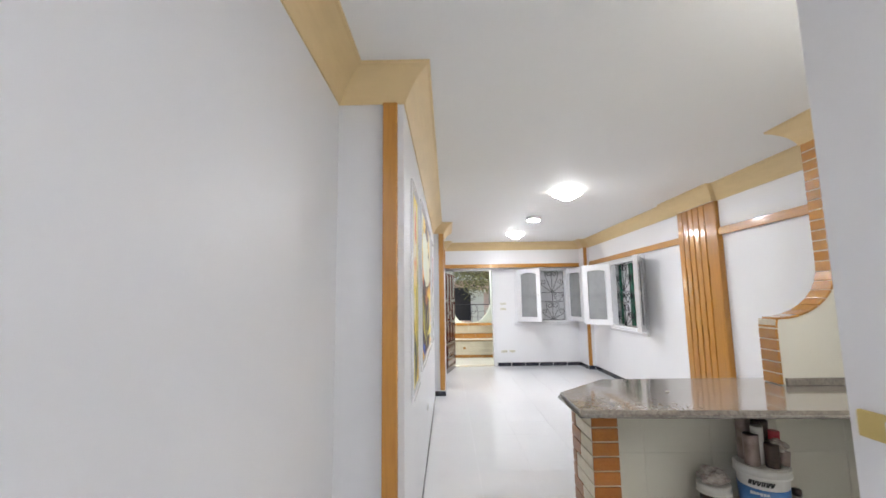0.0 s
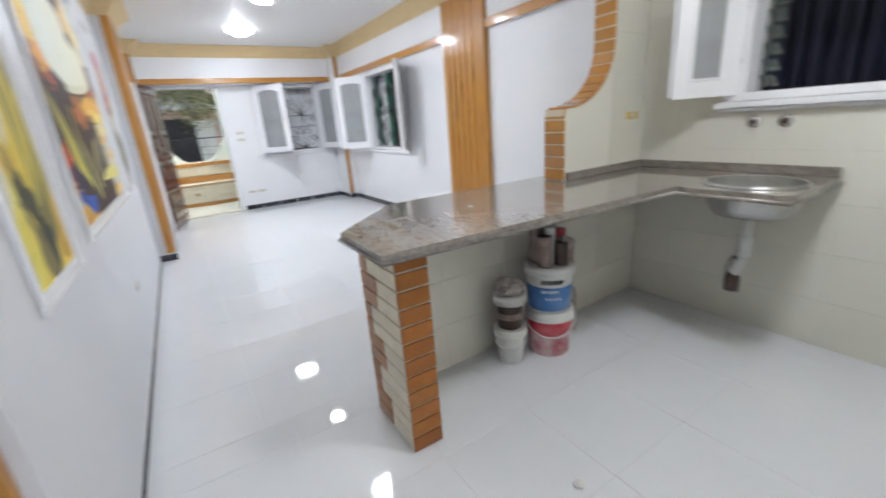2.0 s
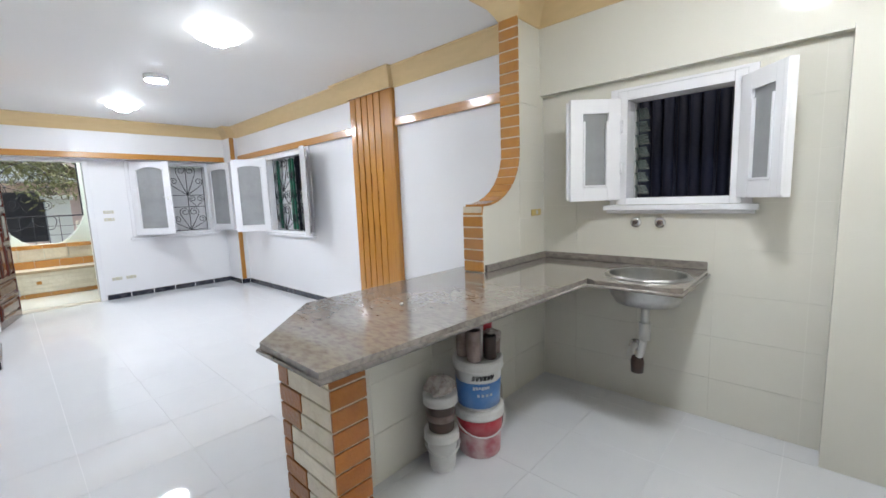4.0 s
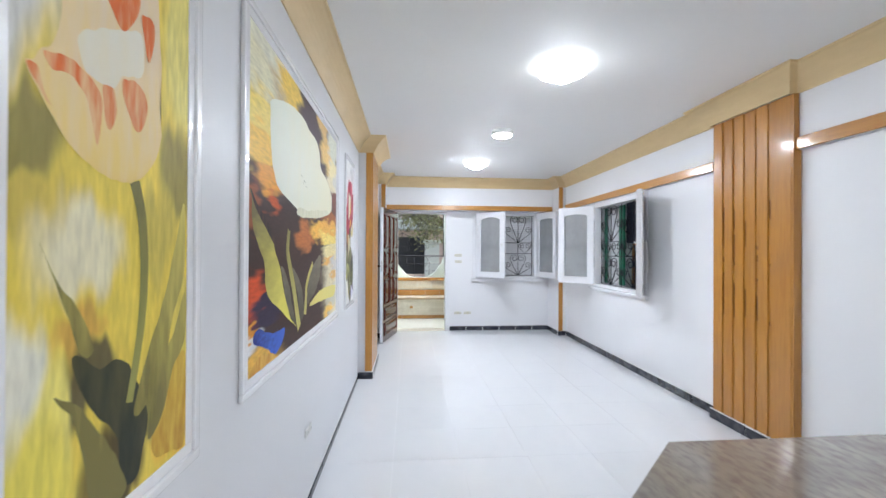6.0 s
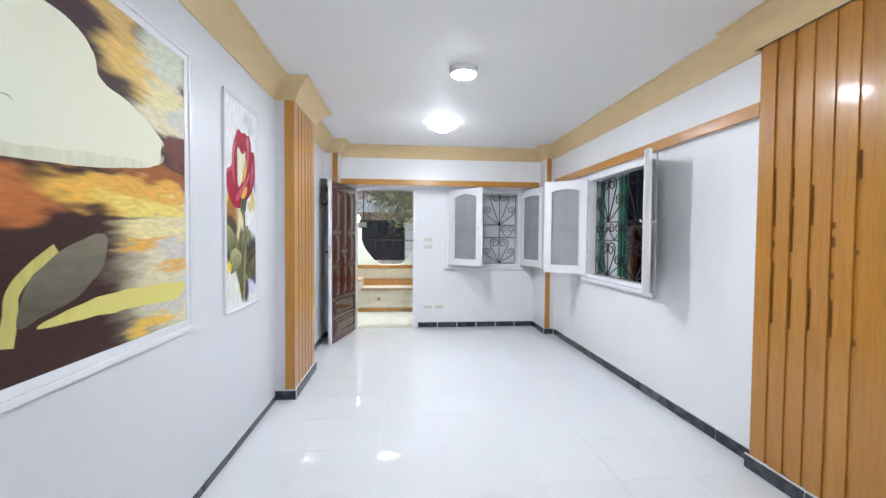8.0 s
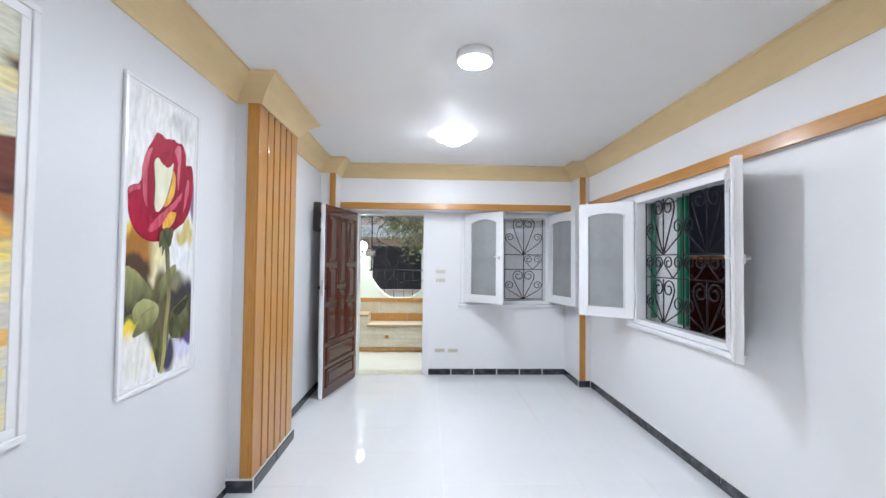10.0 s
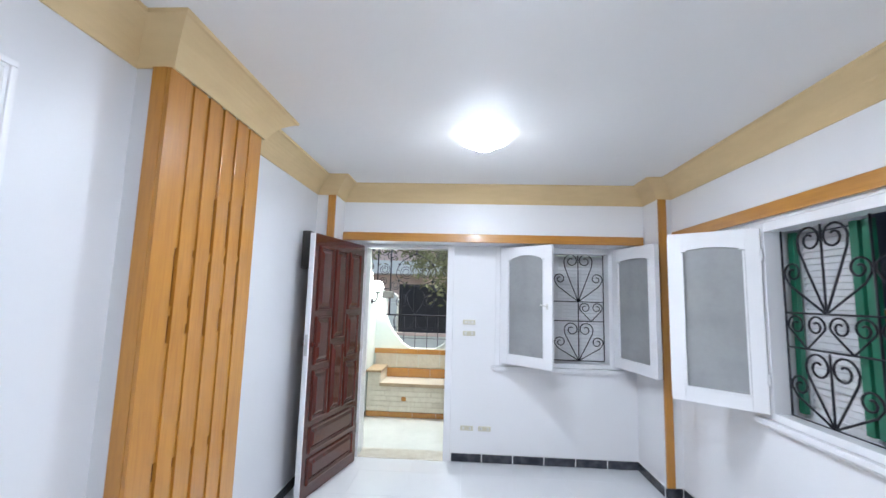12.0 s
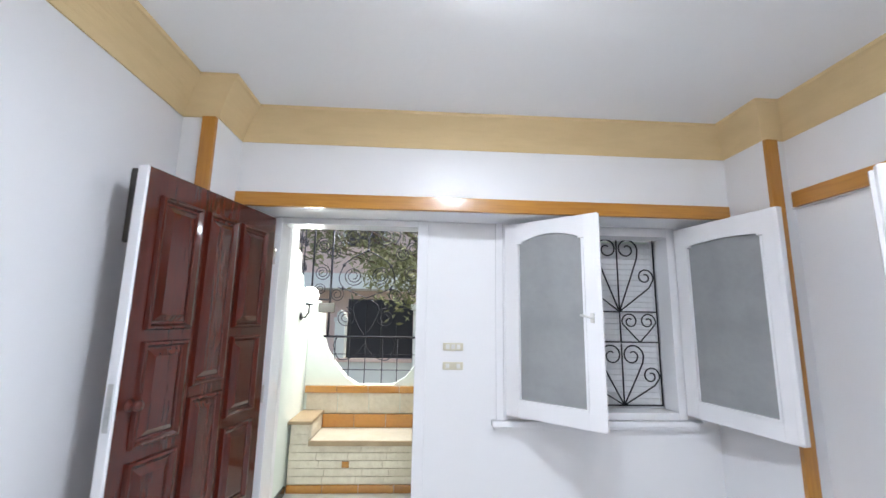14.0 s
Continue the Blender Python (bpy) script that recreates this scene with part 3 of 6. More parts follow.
# long wall window
window_frame("window_2", 1, RY0, RY1, RZ0, RZ1, XR, 0.10, -1, "white wooden casement window frame with a sill")
lr = sash(0.5, 1.08, False, 0.015)
lr.matrix_world = pose(XR - 0.02, 8.19, 0.93, 0, 0, 141)
tagged(lr, "white wooden window leaf with frosted pane, folded back", "window leaf", "window leaves")
lr2 = sash(0.53, 1.08)
lr2.matrix_world = pose(XR - 0.02, 7.02, 0.93, 0, 0, -122.5)
tagged(lr2, "white wooden window leaf with frosted pane, opened into the room", "window leaf", "window leaves")
grille("window_grille", "black wrought iron window grille with scrolled hearts", 1.07, 1.06, pose(XR + 0.07, RY1 - 0.07, 0.94, 0, 0, -90), 2, 0.006)
louvred_shutter(0.44, 1.12, pose(XR + 0.195, RY1 - 0.02, 0.91, 0, 0, -90), LOUVRE, "white louvred shutter outside the iron grille, closed")
green = structure(empty("window_3"), "green painted outer shutter frame", "window")
for a, b in ((7.675, 7.72), (7.74, 7.785), (8.135, 8.175)):
    part("green_post", box((XR + 0.125, a, 0.95), (XR + 0.155, b, 1.98), 0.003), GREEN, green)

# kitchen window
window_frame("window_4", 1, KY0, KY1, KZ0, KZ1, XK, 0.12, -1, "white wooden kitchen window frame with a sill")
lk = sash(0.31, 0.61, False, 0.0)
lk.matrix_world = pose(XK - 0.02, KY1 - 0.01, KZ0 + 0.03, 0, 0, 135)
tagged(lk, "small white wooden window leaf, opened to the wall", "window leaf", "kitchen window leaves")
copy_thing(lk, pose(XK - 0.02, KY0 + 0.01, KZ0 + 0.03, 0, 0, -140))
jal = empty("glass_louvres")
part("channel", box((XK + 0.12, 2.885, KZ0 + 0.04), (XK + 0.16, 2.91, KZ1 - 0.05)), STEEL, jal)
for i in range(7):
    part("glass_blade", box((-0.045, 2.82, -0.003), (0.045, 2.885, 0.003), 0, pose(XK + 0.14, 0, KZ0 + 0.09 + i * 0.078, 0, 35, 0)), GLASS, jal)
tagged(jal, "narrow stack of clear greenish glass louvre blades", "glass louvre")
sheet = bmesh.new()
for i in range(24):
    y = 1.7 + i * 0.08
    lathe([(0.035, 0.9), (0.035, 2.5)], 10, pose(XK + 0.62 + 0.02 * math.sin(i * 2.1), y, 0), sheet)
add_box(sheet, (XK + 0.63, 1.5, 0.6), (XK + 0.68, 3.7, 2.7))
structure(part("backdrop_kitchen", sheet, NAVY), "dark navy corrugated sheet outside the window", "sheet")
structure(part("kitchen_outer_ledge", box((XK + T, 1.6, 1.1), (XK + 0.62, 3.6, 1.22)), ROSYWALL), "grey outer ledge below the window", "ledge")

# entrance door
dframe = structure(empty("door_1"), "white painted door frame with a threshold", "door frame")
part("jamb", box((DX0 - 0.045, YF - 0.025, 0), (DX0 + 0.012, YF + 0.13, ZB - 0.002), 0.004), WHITEWOOD, dframe)
part("jamb", box((DX1 - 0.004, YF - 0.025, 0), (DX1 + 0.06, YF + 0.13, ZB - 0.002), 0.004), WHITEWOOD, dframe)
part("head", box((DX0 + 0.012, YF - 0.02, 2.02), (DX1 - 0.004, YF + 0.13, ZB - 0.002), 0.004), WHITEWOOD, dframe)
part("threshold", box((DX0 - 0.04, YF - 0.02, -0.01), (DX1 + 0.05, YF + T, 0.006), 0.002), MARBLE, dframe)
door = empty("entrance_door")
DW, DH = 0.845, 2.015
part("slab", box((0.0, -0.02, 0.0), (DW - 0.012, 0.02, DH), 0.003), MAHOG, door)
part("edge_strip", box((DW - 0.012, -0.021, 0.0), (DW, 0.021, DH), 0.002), WHITEWOOD, door, "white painted door edge")


def raised_panel(x0, x1, z0, z1, side):
    bm = bmesh.new()
    s = side
    steps = ((0.0, 0.0195), (0.005, 0.034), (0.014, 0.036), (0.024, 0.0225), (0.032, 0.0212), (0.058, 0.034))
    rings = []
    for inset, d in steps:
        rings.append([bm.verts.new((x, s * d, z)) for x, z in ((x0 + inset, z0 + inset), (x1 - inset, z0 + inset), (x1 - inset, z1 - inset), (x0 + inset, z1 - inset))])
    for a, b in zip(rings, rings[1:]):
        for k in range(4):
            bm.faces.new((a[k], a[(k + 1) % 4], b[(k + 1) % 4], b[k]))
    bm.faces.new(rings[-1])
    bm.faces.new(rings[0])
    return bm


for side in (1, -1):
    for x0, x1, z0, z1 in ((0.07, 0.29, 1.40, 1.92), (0.07, 0.29, 0.98, 1.36), (0.07, 0.29, 0.56, 0.94), (0.55, 0.77, 1.40, 1.92), (0.55, 0.77, 0.98, 1.36), (0.55, 0.77, 0.56, 0.94),
                           (0.32, 0.52, 1.16, 1.92), (0.32, 0.52, 0.56, 1.12), (0.07, 0.77, 0.32, 0.52), (0.07, 0.77, 0.09, 0.29)):
        part("panel", raised_panel(x0, x1, z0, z1, side), MAHOG, door)
kb = bmesh.new()
for s in (1, -1):
    lathe([(0.022, 0), (0.022, 0.006), (0.009, 0.01), (0.009, 0.026), (0.019, 0.034), (0.02, 0.044), (0.012, 0.052), (0.0, 0.053)], 20, pose(DW - 0.06, s * 0.02, 1.14, -90 * s), kb)
part("knob", kb, MAHOG, door, "small dark round door knob")
part("lock_plate", box((DW - 0.002, -0.012, 1.06), (DW + 0.0015, 0.012, 1.22)), STEEL, door)
for z in (0.25, 1.0, 1.75):
    part("hinge", lathe([(0.009, 0), (0.009, 0.09)], 10, pose(-0.006, 0.02, z)), STEEL, door)
door.matrix_world = pose(0.338, 9.612, 0.008, 0, 0, -103.3)
tagged(door, "open glossy dark mahogany panelled entrance door", "door")

# meter box behind the door
box_ = empty("electric_box")
part("case", box((0.002, 8.93, 1.75), (0.07, 9.07, 2.06), 0.006), DARKHOLE, box_)
part("cover", box((0.07, 8.95, 1.78), (0.078, 9.05, 1.9), 0.003), PLASTIC, box_)
part("breaker", box((0.07, 8.96, 1.95), (0.082, 9.04, 2.03), 0.003), PLASTIC, box_)
tagged(box_, "small dark electric box on the wall behind the door", "electric box")


# ---- switches and sockets ----
def plate(m, n, label, material=PLASTIC, kind="light_switch"):
    """A wide wall plate with n rockers, its back on the local xz plane."""
    root = empty(kind)
    part("plate", box((-0.06, -0.009, -0.022), (0.06, 0.0, 0.022), 0.004), material, root)
    for i in range(n):
        x = -0.032 + 0.064 * i / max(1, n - 1) if n > 1 else 0
        part("rocker" if kind == "light_switch" else "insert", box((x - 0.011, -0.0125, -0.013), (x + 0.011, -0.009, 0.013), 0.001), WHITEP, root)
        if kind == "socket":
            for dx in (-0.005, 0.005):
                part("pin_hole", box((x + dx - 0.0018, -0.0131, -0.0018), (x + dx + 0.0018, -0.0124, 0.0018)), DARKHOLE, root)
    root.matrix_world = m
    return tagged(root, label, "switch" if kind == "light_switch" else "socket", "wall plates")


for z, n in ((1.305, 3), (1.195, 2)):
    plate(pose(1.40, YF, z), n, "ivory wall switch plate beside the door")
for x in (1.395, 1.565):
    plate(pose(x, YF, 0.305), 2, "ivory double socket low on the wall", kind="socket")
plate(pose(0, 4.985, 0.395, 0, 0, 90), 2, "white socket low on the painted wall", WHITEP, "socket")
plate(pose(XK - 0.12, YP0 - 0.003, 1.21), 1, "yellowed switch on the kitchen partition", PLATE_Y)
plate(pose(XH1, 1.54, 1.22, 0, 0, -90), 1, "yellowed switch on the hallway wall", PLATE_Y)

# ---- kitchen counter ----
def worktop():
    """One granite top: a peninsula with cut corners and a return with an oval hole for the sink."""
    z0, z1 = 0.843, 0.88
    bm = prism([(0.856, 2.973), (0.859, 3.353), (1.23, 3.719), (2.9, 3.719), (2.973, 3.46), (2.973, 2.90), (2.375, 2.90)], z0, z1)
    cx, cy, rx, ry, n = 2.64, 2.67, 0.175, 0.195, 32
    x0, x1, y0, y1 = 2.375, 2.973, 2.445, 2.90
    top, bot = [], []
    for zz, store in ((z0, bot), (z1, top)):
        ring_i, ring_o = [], []
        for i in range(n):
            a = 2 * math.pi * i / n
            c, s = math.cos(a), math.sin(a)
            ring_i.append(bm.verts.new((cx + rx * c, cy + ry * s, zz)))
            k = min(((x1 - cx) if c > 0 else (cx - x0)) / max(abs(c), 1e-6), ((y1 - cy) if s > 0 else (cy - y0)) / max(abs(s), 1e-6))
            ring_o.append(bm.verts.new((cx + k * c, cy + k * s, zz)))
        for i in range(n):
            j = (i + 1) % n
            bm.faces.new((ring_i[i], ring_o[i], ring_o[j], ring_i[j]))
        store.extend((ring_i, ring_o))
    for k in range(2):
        for i in range(n):
            j = (i + 1) % n
            bm.faces.new((bot[k][i], bot[k][j], top[k][j], top[k][i]))
    return bm


wt = empty("worktop")
part("slab", worktop(), GRANITE, wt)
lip = bmesh.new()
tube(lip, [(2.97, 2.442, 0.852), (2.372, 2.442, 0.852), (2.37, 2.895, 0.852), (0.854, 2.968, 0.852), (0.854, 3.355, 0.852), (1.228, 3.723, 0.852), (2.6, 3.723, 0.852)], 0.009, 8)
part("rounded_edge", lip, GRANITE, wt)
part("backsplash", box((2.26, YP0 - 0.022, 0.881), (2.973, YP0 - 0.004, 0.925), 0.003), GRANITE, wt)
part("backsplash", box((XK - 0.022, 2.45, 0.881), (XK - 0.004, YP0 - 0.023, 0.925), 0.003), GRANITE, wt)
tagged(wt, "polished brown granite worktop with cut corners", "worktop")

col = empty("counter_column")
part("core", boxes(((0.943, 3.062, 0), (1.055, 3.398, 0.842)), ((0.995, 3.38, 0), (1.13, YP0 + 0.005, 0.842))), MORTAR, col)
rows = 12
rh = 0.842 / rows
rnd = random.Random(4)
for i in range(rows):
    z0, z1 = i * rh + 0.0045, (i + 1) * rh - 0.0045
    part("brick", box((0.932, 3.052, z0), (1.064, 3.0615, z1), 0.002), BRICK, col)
    cut = 3.285 + (0.045 if (i // 2) % 2 else -0.03) + rnd.uniform(-0.012, 0.012)
    part("stone", box((0.934, 3.06, z0), (0.9425, cut - 0.003, z1), 0.002), STONE, col)
    part("brick", box((0.933, cut + 0.003, z0), (0.9425, 3.4, z1), 0.002), BRICK, col)
tagged(col, "counter column faced with brown brick and cream stone", "column")

# brick edging of the partition
edging = empty("brick_edging")
path = [Vector(p) for p in partition_outline() if p[0] < 2.7 and p[1] > 0.8]
path = [p for p in path if not (p.x < 2.2)]
path.sort(key=lambda p: (round(p.y, 3), p.x))
path = [Vector((2.245, 0.882))] + [p for p in path if p.y > 0.9]
path[-1] = Vector((2.66, ZW + 0.02))
part("mortar_bed", prism([(p.x - 0.0105, p.y) for p in path] + [(p.x + 0.004, p.y) for p in reversed(path)], YP0 - 0.0062, YP1 + 0.0062, 1), MORTAR, edging)
BW = 0.066
cum = [0.0]
for a, b in zip(path, path[1:]):
    cum.append(cum[-1] + (b - a).length)


def at(s):
    for k in range(len(cum) - 1):
        if s <= cum[k + 1]:
            f = (s - cum[k]) / max(1e-6, cum[k + 1] - cum[k])
            return path[k].lerp(path[k + 1], f)
    return path[-1]


nb = int(cum[-1] / BW)
step = cum[-1] / nb
for i in range(nb):
    a, b = at(i * step + 0.004), at((i + 1) * step - 0.004)
    d = (b - a)
    ang = math.degrees(math.atan2(d.x, d.y))
    part("brick", box((-0.013, YP0 - 0.008, 0), (0.0, YP1 + 0.008, d.length), 0.002, pose(a.x, 0, a.y, 0, ang, 0)), BRICK_Y, edging)
tagged(edging, "glazed orange brick edging up the partition's curved edge", "brick edging")

# kitchen wall tiles
def tile_wall(parent_name, label, place, width, z0, z1, holes, tw=0.4, th=0.25):
    root = structure(empty(parent_name), label, "wall tiles")
    n = math.ceil(width / tw)
    for r in range(math.ceil((z1 - z0) / th)):
        for c in range(n):
            a, b = c * tw + 0.0015, min(width, (c + 1) * tw) - 0.0015
            p, q = z0 + r * th + 0.0015, min(z1, z0 + (r + 1) * th) - 0.0015
            pieces = [(a, b, p, q)]
            for ha, hb, hp, hq in holes:
                nxt = []
                for a_, b_, p_, q_ in pieces:
                    if b_ <= ha or a_ >= hb or q_ <= hp or p_ >= hq:
                        nxt.append((a_, b_, p_, q_))
                        continue
                    if a_ < ha:
                        nxt.append((a_, ha, p_, q_))
                    if b_ > hb:
                        nxt.append((hb, b_, p_, q_))
                    a2, b2 = max(a_, ha), min(b_, hb)
                    if p_ < hp:
                        nxt.append((a2, b2, p_, hp))
                    if q_ > hq:
                        nxt.append((a2, b2, hq, q_))
                pieces = nxt
            for a_, b_, p_, q_ in pieces:
                if b_ - a_ > 0.004 and q_ - p_ > 0.004:
                    ob = part("tile", box((a_, 0.0003, p_), (b_, 0.003, q_)), KTILE, root)
    root.matrix_world = place
    return root


tile_wall("tiles_kitchen_window", "glossy ivory tiles on the kitchen window wall", pose(XK, YK0, 0, 0, 0, 90), YP0 - YK0 - 0.004, 0.0, 1.995, [(-1, 1.945 - YK0, -1, 3), (KY0 - 0.05 - YK0, KY1 + 0.05 - YK0, KZ0 - 0.06, KZ1 + 0.02)])
tile_wall("tiles_kitchen_partition", "glossy ivory tiles on the partition", pose(XK - 0.004, YP0, 0, 0, 0, 180), 0.32, 0.926, ZW - 0.004, [])
tile_wall("tiles_under_counter", "glossy ivory tiles below the worktop", pose(XK - 0.004, YP0, 0, 0, 0, 180), 1.92, 0.0, 0.84, [])

# sink, drain and wall outlets
sink = empty("kitchen_sink")
rim = lathe([(0.19, 0.008), (0.206, 0.006), (0.215, 0.0), (0.2, 0.003), (0.206, 0.011), (0.19, 0.009)], 40, caps=False)
for v in rim.verts:
    v.co.x *= 0.9
part("rim", rim, STEEL, sink)
bowl = lathe([(0.193, 0.008), (0.19, -0.02), (0.18, -0.10), (0.15, -0.145), (0.036, -0.158), (0.036, -0.163), (0.153, -0.149), (0.184, -0.10), (0.194, -0.02), (0.196, 0.006)], 40, caps=False)
for v in bowl.verts:
    v.co.x *= 0.9
part("bowl", bowl, STEEL, sink)
part("drain", lathe([(0.036, -0.158), (0.036, -0.154), (0.0, -0.156)], 24), CHROME, sink)
sink.matrix_world = pose(2.64, 2.67, 0.881)
tagged(sink, "oval stainless steel sink bowl set in the worktop", "sink")
pipe = empty("drain_pipe")
pb = bmesh.new()
tube(pb, [(2.70, 2.69, 0.72), (2.70, 2.69, 0.55)], 0.022, 12)
tube(pb, [(2.70, 2.69, 0.60), (2.70, 2.69, 0.50)], 0.03, 12)
part("tailpiece", pb, WHITEP, pipe)
pb = bmesh.new()
tube(pb, [(2.70, 2.69, 0.52), (2.71, 2.71, 0.42), (2.75, 2.75, 0.33), (2.80, 2.79, 0.33), (2.84, 2.81, 0.36), (2.93, 2.82, 0.36), (XK - 0.004, 2.822, 0.36)], 0.019, 12)
part("trap", pb, WHITEP, pipe)
part("trap_cup", lathe([(0.034, -0.06), (0.036, 0.0), (0.03, 0.03), (0.022, 0.035)], 20, pose(2.73, 2.735, 0.35)), DARKP, pipe)
part("wall_collar", lathe([(0.04, 0), (0.036, 0.012), (0.02, 0.014)], 20, pose(XK - 0.004, 2.822, 0.36, 0, -90, 0)), CHROME, pipe)
tagged(pipe, "grey plastic drain trap hanging below the sink", "drain pipe")
for y in (2.837, 2.70):
    o = empty("water_outlet")
    part("rosette", lathe([(0.032, 0.0), (0.03, 0.008), (0.018, 0.012)], 24), CHROME, o)
    part("plug", lathe([(0.014, 0.01), (0.014, 0.03), (0.009, 0.034), (0.0, 0.035)], 12), DARKP, o)
    o.matrix_world = pose(XK - 0.003, y, 1.14, 0, -90, 0)
    tagged(o, "capped chrome water outlet in the tiled wall", "water outlet", "water outlets")


# ---- buckets under the counter ----
def bucket(name, x, y, z, r0, r1, h, material, label, band=None, lid=None, handle=True):
    root = empty(name)
    part("shell", lathe([(r0 - 0.003, 0.0), (r0, 0.004), (r1, h - 0.004), (r1, h), (r1 - 0.006, h), (r1 - 0.008, h - 0.03)], 36), material, root)
    if band:
        m, a, b, g = band
        ra, rb = r0 + (r1 - r0) * a, r0 + (r1 - r0) * b
        part("printed_band", lathe([(ra + 0.0005, h * a), (ra + 0.0022, h * a + 0.001), (rb + 0.0022, h * b - 0.001), (rb + 0.0005, h * b)], 36), m, root)
    part("rim", lathe([(r1 - 0.006, h - 0.045), (r1 + 0.010, h - 0.043), (r1 + 0.010, h - 0.03), (r1 + 0.004, h - 0.026), (r1 + 0.009, h - 0.008), (r1 + 0.007, h + 0.003), (r1 - 0.007, h + 0.003)], 36), lid or WHITEP, root)
    if handle:
        pts = [(-(r1 + 0.008) * math.cos(math.radians(a)), -(r1 + 0.012) - 0.0 * a, h - 0.05 - 0.6 * r1 * math.sin(math.radians(a))) for a in range(0, 181, 15)]
        pts = [(p[0], -math.sqrt(max(0.0, (r1 + 0.012) ** 2 - p[0] ** 2)) - 0.002, p[2]) for p in pts]
        part("handle", tube(bmesh.new(), pts, 0.004, 6), WHITEP, root)
    root.matrix_world = pose(x, y, z, 0, 0, -38)
    return tagged(root, label, "bucket", "paint buckets")


BX, BY = 1.925, 3.275
bucket("paint_bucket", BX, BY, 0.0, 0.108, 0.122, 0.255, PINKP, "stained red and white paint bucket, bottom of stack", (REDP, 0.5, 0.86, 0))
top = bucket("paint_bucket", BX, BY, 0.258, 0.108, 0.123, 0.25, WHITEP, "blue and white paint bucket standing on another", (BLUEP, 0.06, 0.60, 0), handle=False)
bucket("paint_bucket", 1.685, 3.325, 0.0, 0.064, 0.078, 0.2, WHITEP, "small white stained bucket on the floor")
bucket("paint_bucket", 1.685, 3.325, 0.2025, 0.063, 0.077, 0.185, DARKP, "small dark bucket with white rim, stacked", (CAN, 0.3, 0.5, 0), handle=False)


INK = mat("black_print", (0.02, 0.02, 0.022), 0.4)
SILVERINK = mat("pale_print", (0.62, 0.66, 0.7), 0.4)
bars = bmesh.new()
for k in range(6):
    a = -24 + 9 * k
    for q in (-1, 1):
        add_box(bars, (-0.0032, -0.1256, -0.012), (0.0032, -0.1213, 0.012), 0, pose(0, 0, 0.182, 0, 0, a + q * 2.0) @ pose(0, 0, 0, 0, 18 + 6 * q * (k % 3), 0))
part("print", bars, INK, top)
bars = bmesh.new()
for k in range(6):
    add_box(bars, (-0.006, -0.1206, 0.12 + 0.002 * (k % 3)), (0.006, -0.1156, 0.136), 0, pose(0, 0, 0, 0, 0, -24 + 7 * k))
for k in range(4):
    add_box(bars, (-0.006, -0.1182, 0.082), (0.006, -0.1132, 0.094), 0, pose(0, 0, 0, 0, 0, -14 + 11 * k))
part("print", bars, SILVERINK, top)

# cans and scraps on the buckets
def tin(x, y, z, r, h, m, label, tilt=(0, 0), lidm=None):
    root = empty("paint_tin")
    part("body", lathe([(r - 0.002, 0), (r, 0.004), (r * 0.98, 0.01), (r * 0.98, h - 0.01), (r, h - 0.004), (r - 0.003, h)], 24), m, root)
    part("lid", lathe([(r - 0.003, h), (r - 0.006, h - 0.005), (0.0, h - 0.006)], 24), lidm or CAN, root)
    root.matrix_world = pose(x, y, z, tilt[0], tilt[1], 20)
    return tagged(root, label, "paint tin", "paint tins")


zt = 0.511
part("lid_board", lathe([(0.121, 0), (0.123, 0.004), (0.121, 0.008)], 32, pose(BX, BY, zt - 0.004)), WHITEP)
tagged(bpy.data.objects["lid_board"], "white bucket lid under the paint tins", "lid")
zt += 0.005
tin(BX - 0.066, BY - 0.03, zt, 0.038, 0.16, CAN, "stained tin with a pale label", lidm=REDP)
tin(BX + 0.012, BY - 0.072, zt, 0.034, 0.12, DARKP, "small dark brown tin with pale lid", lidm=WHITEP)
tin(BX + 0.04, BY + 0.045, zt, 0.044, 0.21, DARKP, "dark brown paint tin")
tin(BX - 0.04, BY + 0.06, zt, 0.038, 0.245, CAN, "tall stained tin standing on the bucket lid", lidm=PINKP)
tin(BX + 0.085, BY - 0.045, zt, 0.032, 0.075, CAN, "small grey tin lying among others", (0, 12))

tin(BX - 0.015, BY - 0.01, zt, 0.03, 0.2, WHITEP, "slim white stained tin among others", (3, -4), lidm=DARKP)
tin(BX + 0.075, BY + 0.0, zt, 0.03, 0.165, REDP, "slim dull red tin with brown lid", (0, 5), lidm=DARKP)


def crumple(name, c, r, seed, m, label, squash=0.7):
    bm = bmesh.new()
    bmesh.ops.create_icosphere(bm, subdivisions=4, radius=r)
    off = Vector((seed * 3.7, seed * 1.3, 0))
    for v in bm.verts:
        k = 1 + 0.35 * noise.noise(v.co * (9 / (r * 10)) * 2 + off) + 0.22 * abs(noise.noise(v.co * 55 * 0.1 / r + off))
        v.co = Vector((v.co.x * k, v.co.y * k, max(-r * 0.45, v.co.z * k * squash)))
        v.co += Vector(c)
    ob = part(name, bm, m)
    return tagged(ob, label, "plastic wrap")


crumple("plastic_wrap", (1.685, 3.325, 0.423), 0.068, 3, FILM, "crumpled dirty plastic wrap on a small bucket")
crumple("plastic_wrap", (BX + 0.055, BY - 0.05, zt + 0.10), 0.045, 5, FILM, "crumpled clear plastic among the paint tins")
bottle = empty("plastic_bottle")
part("body", lathe([(0.05, 0), (0.054, 0.008), (0.054, 0.22), (0.045, 0.26), (0.022, 0.285), (0.02, 0.31)], 24), FILM, bottle)
part("cap", lathe([(0.023, 0.305), (0.023, 0.335), (0.0, 0.337)], 20), DARKP, bottle)
bottle.matrix_world = pose(2.17, 3.36, 0.0)
tagged(bottle, "grey plastic bottle beside the buckets", "bottle")
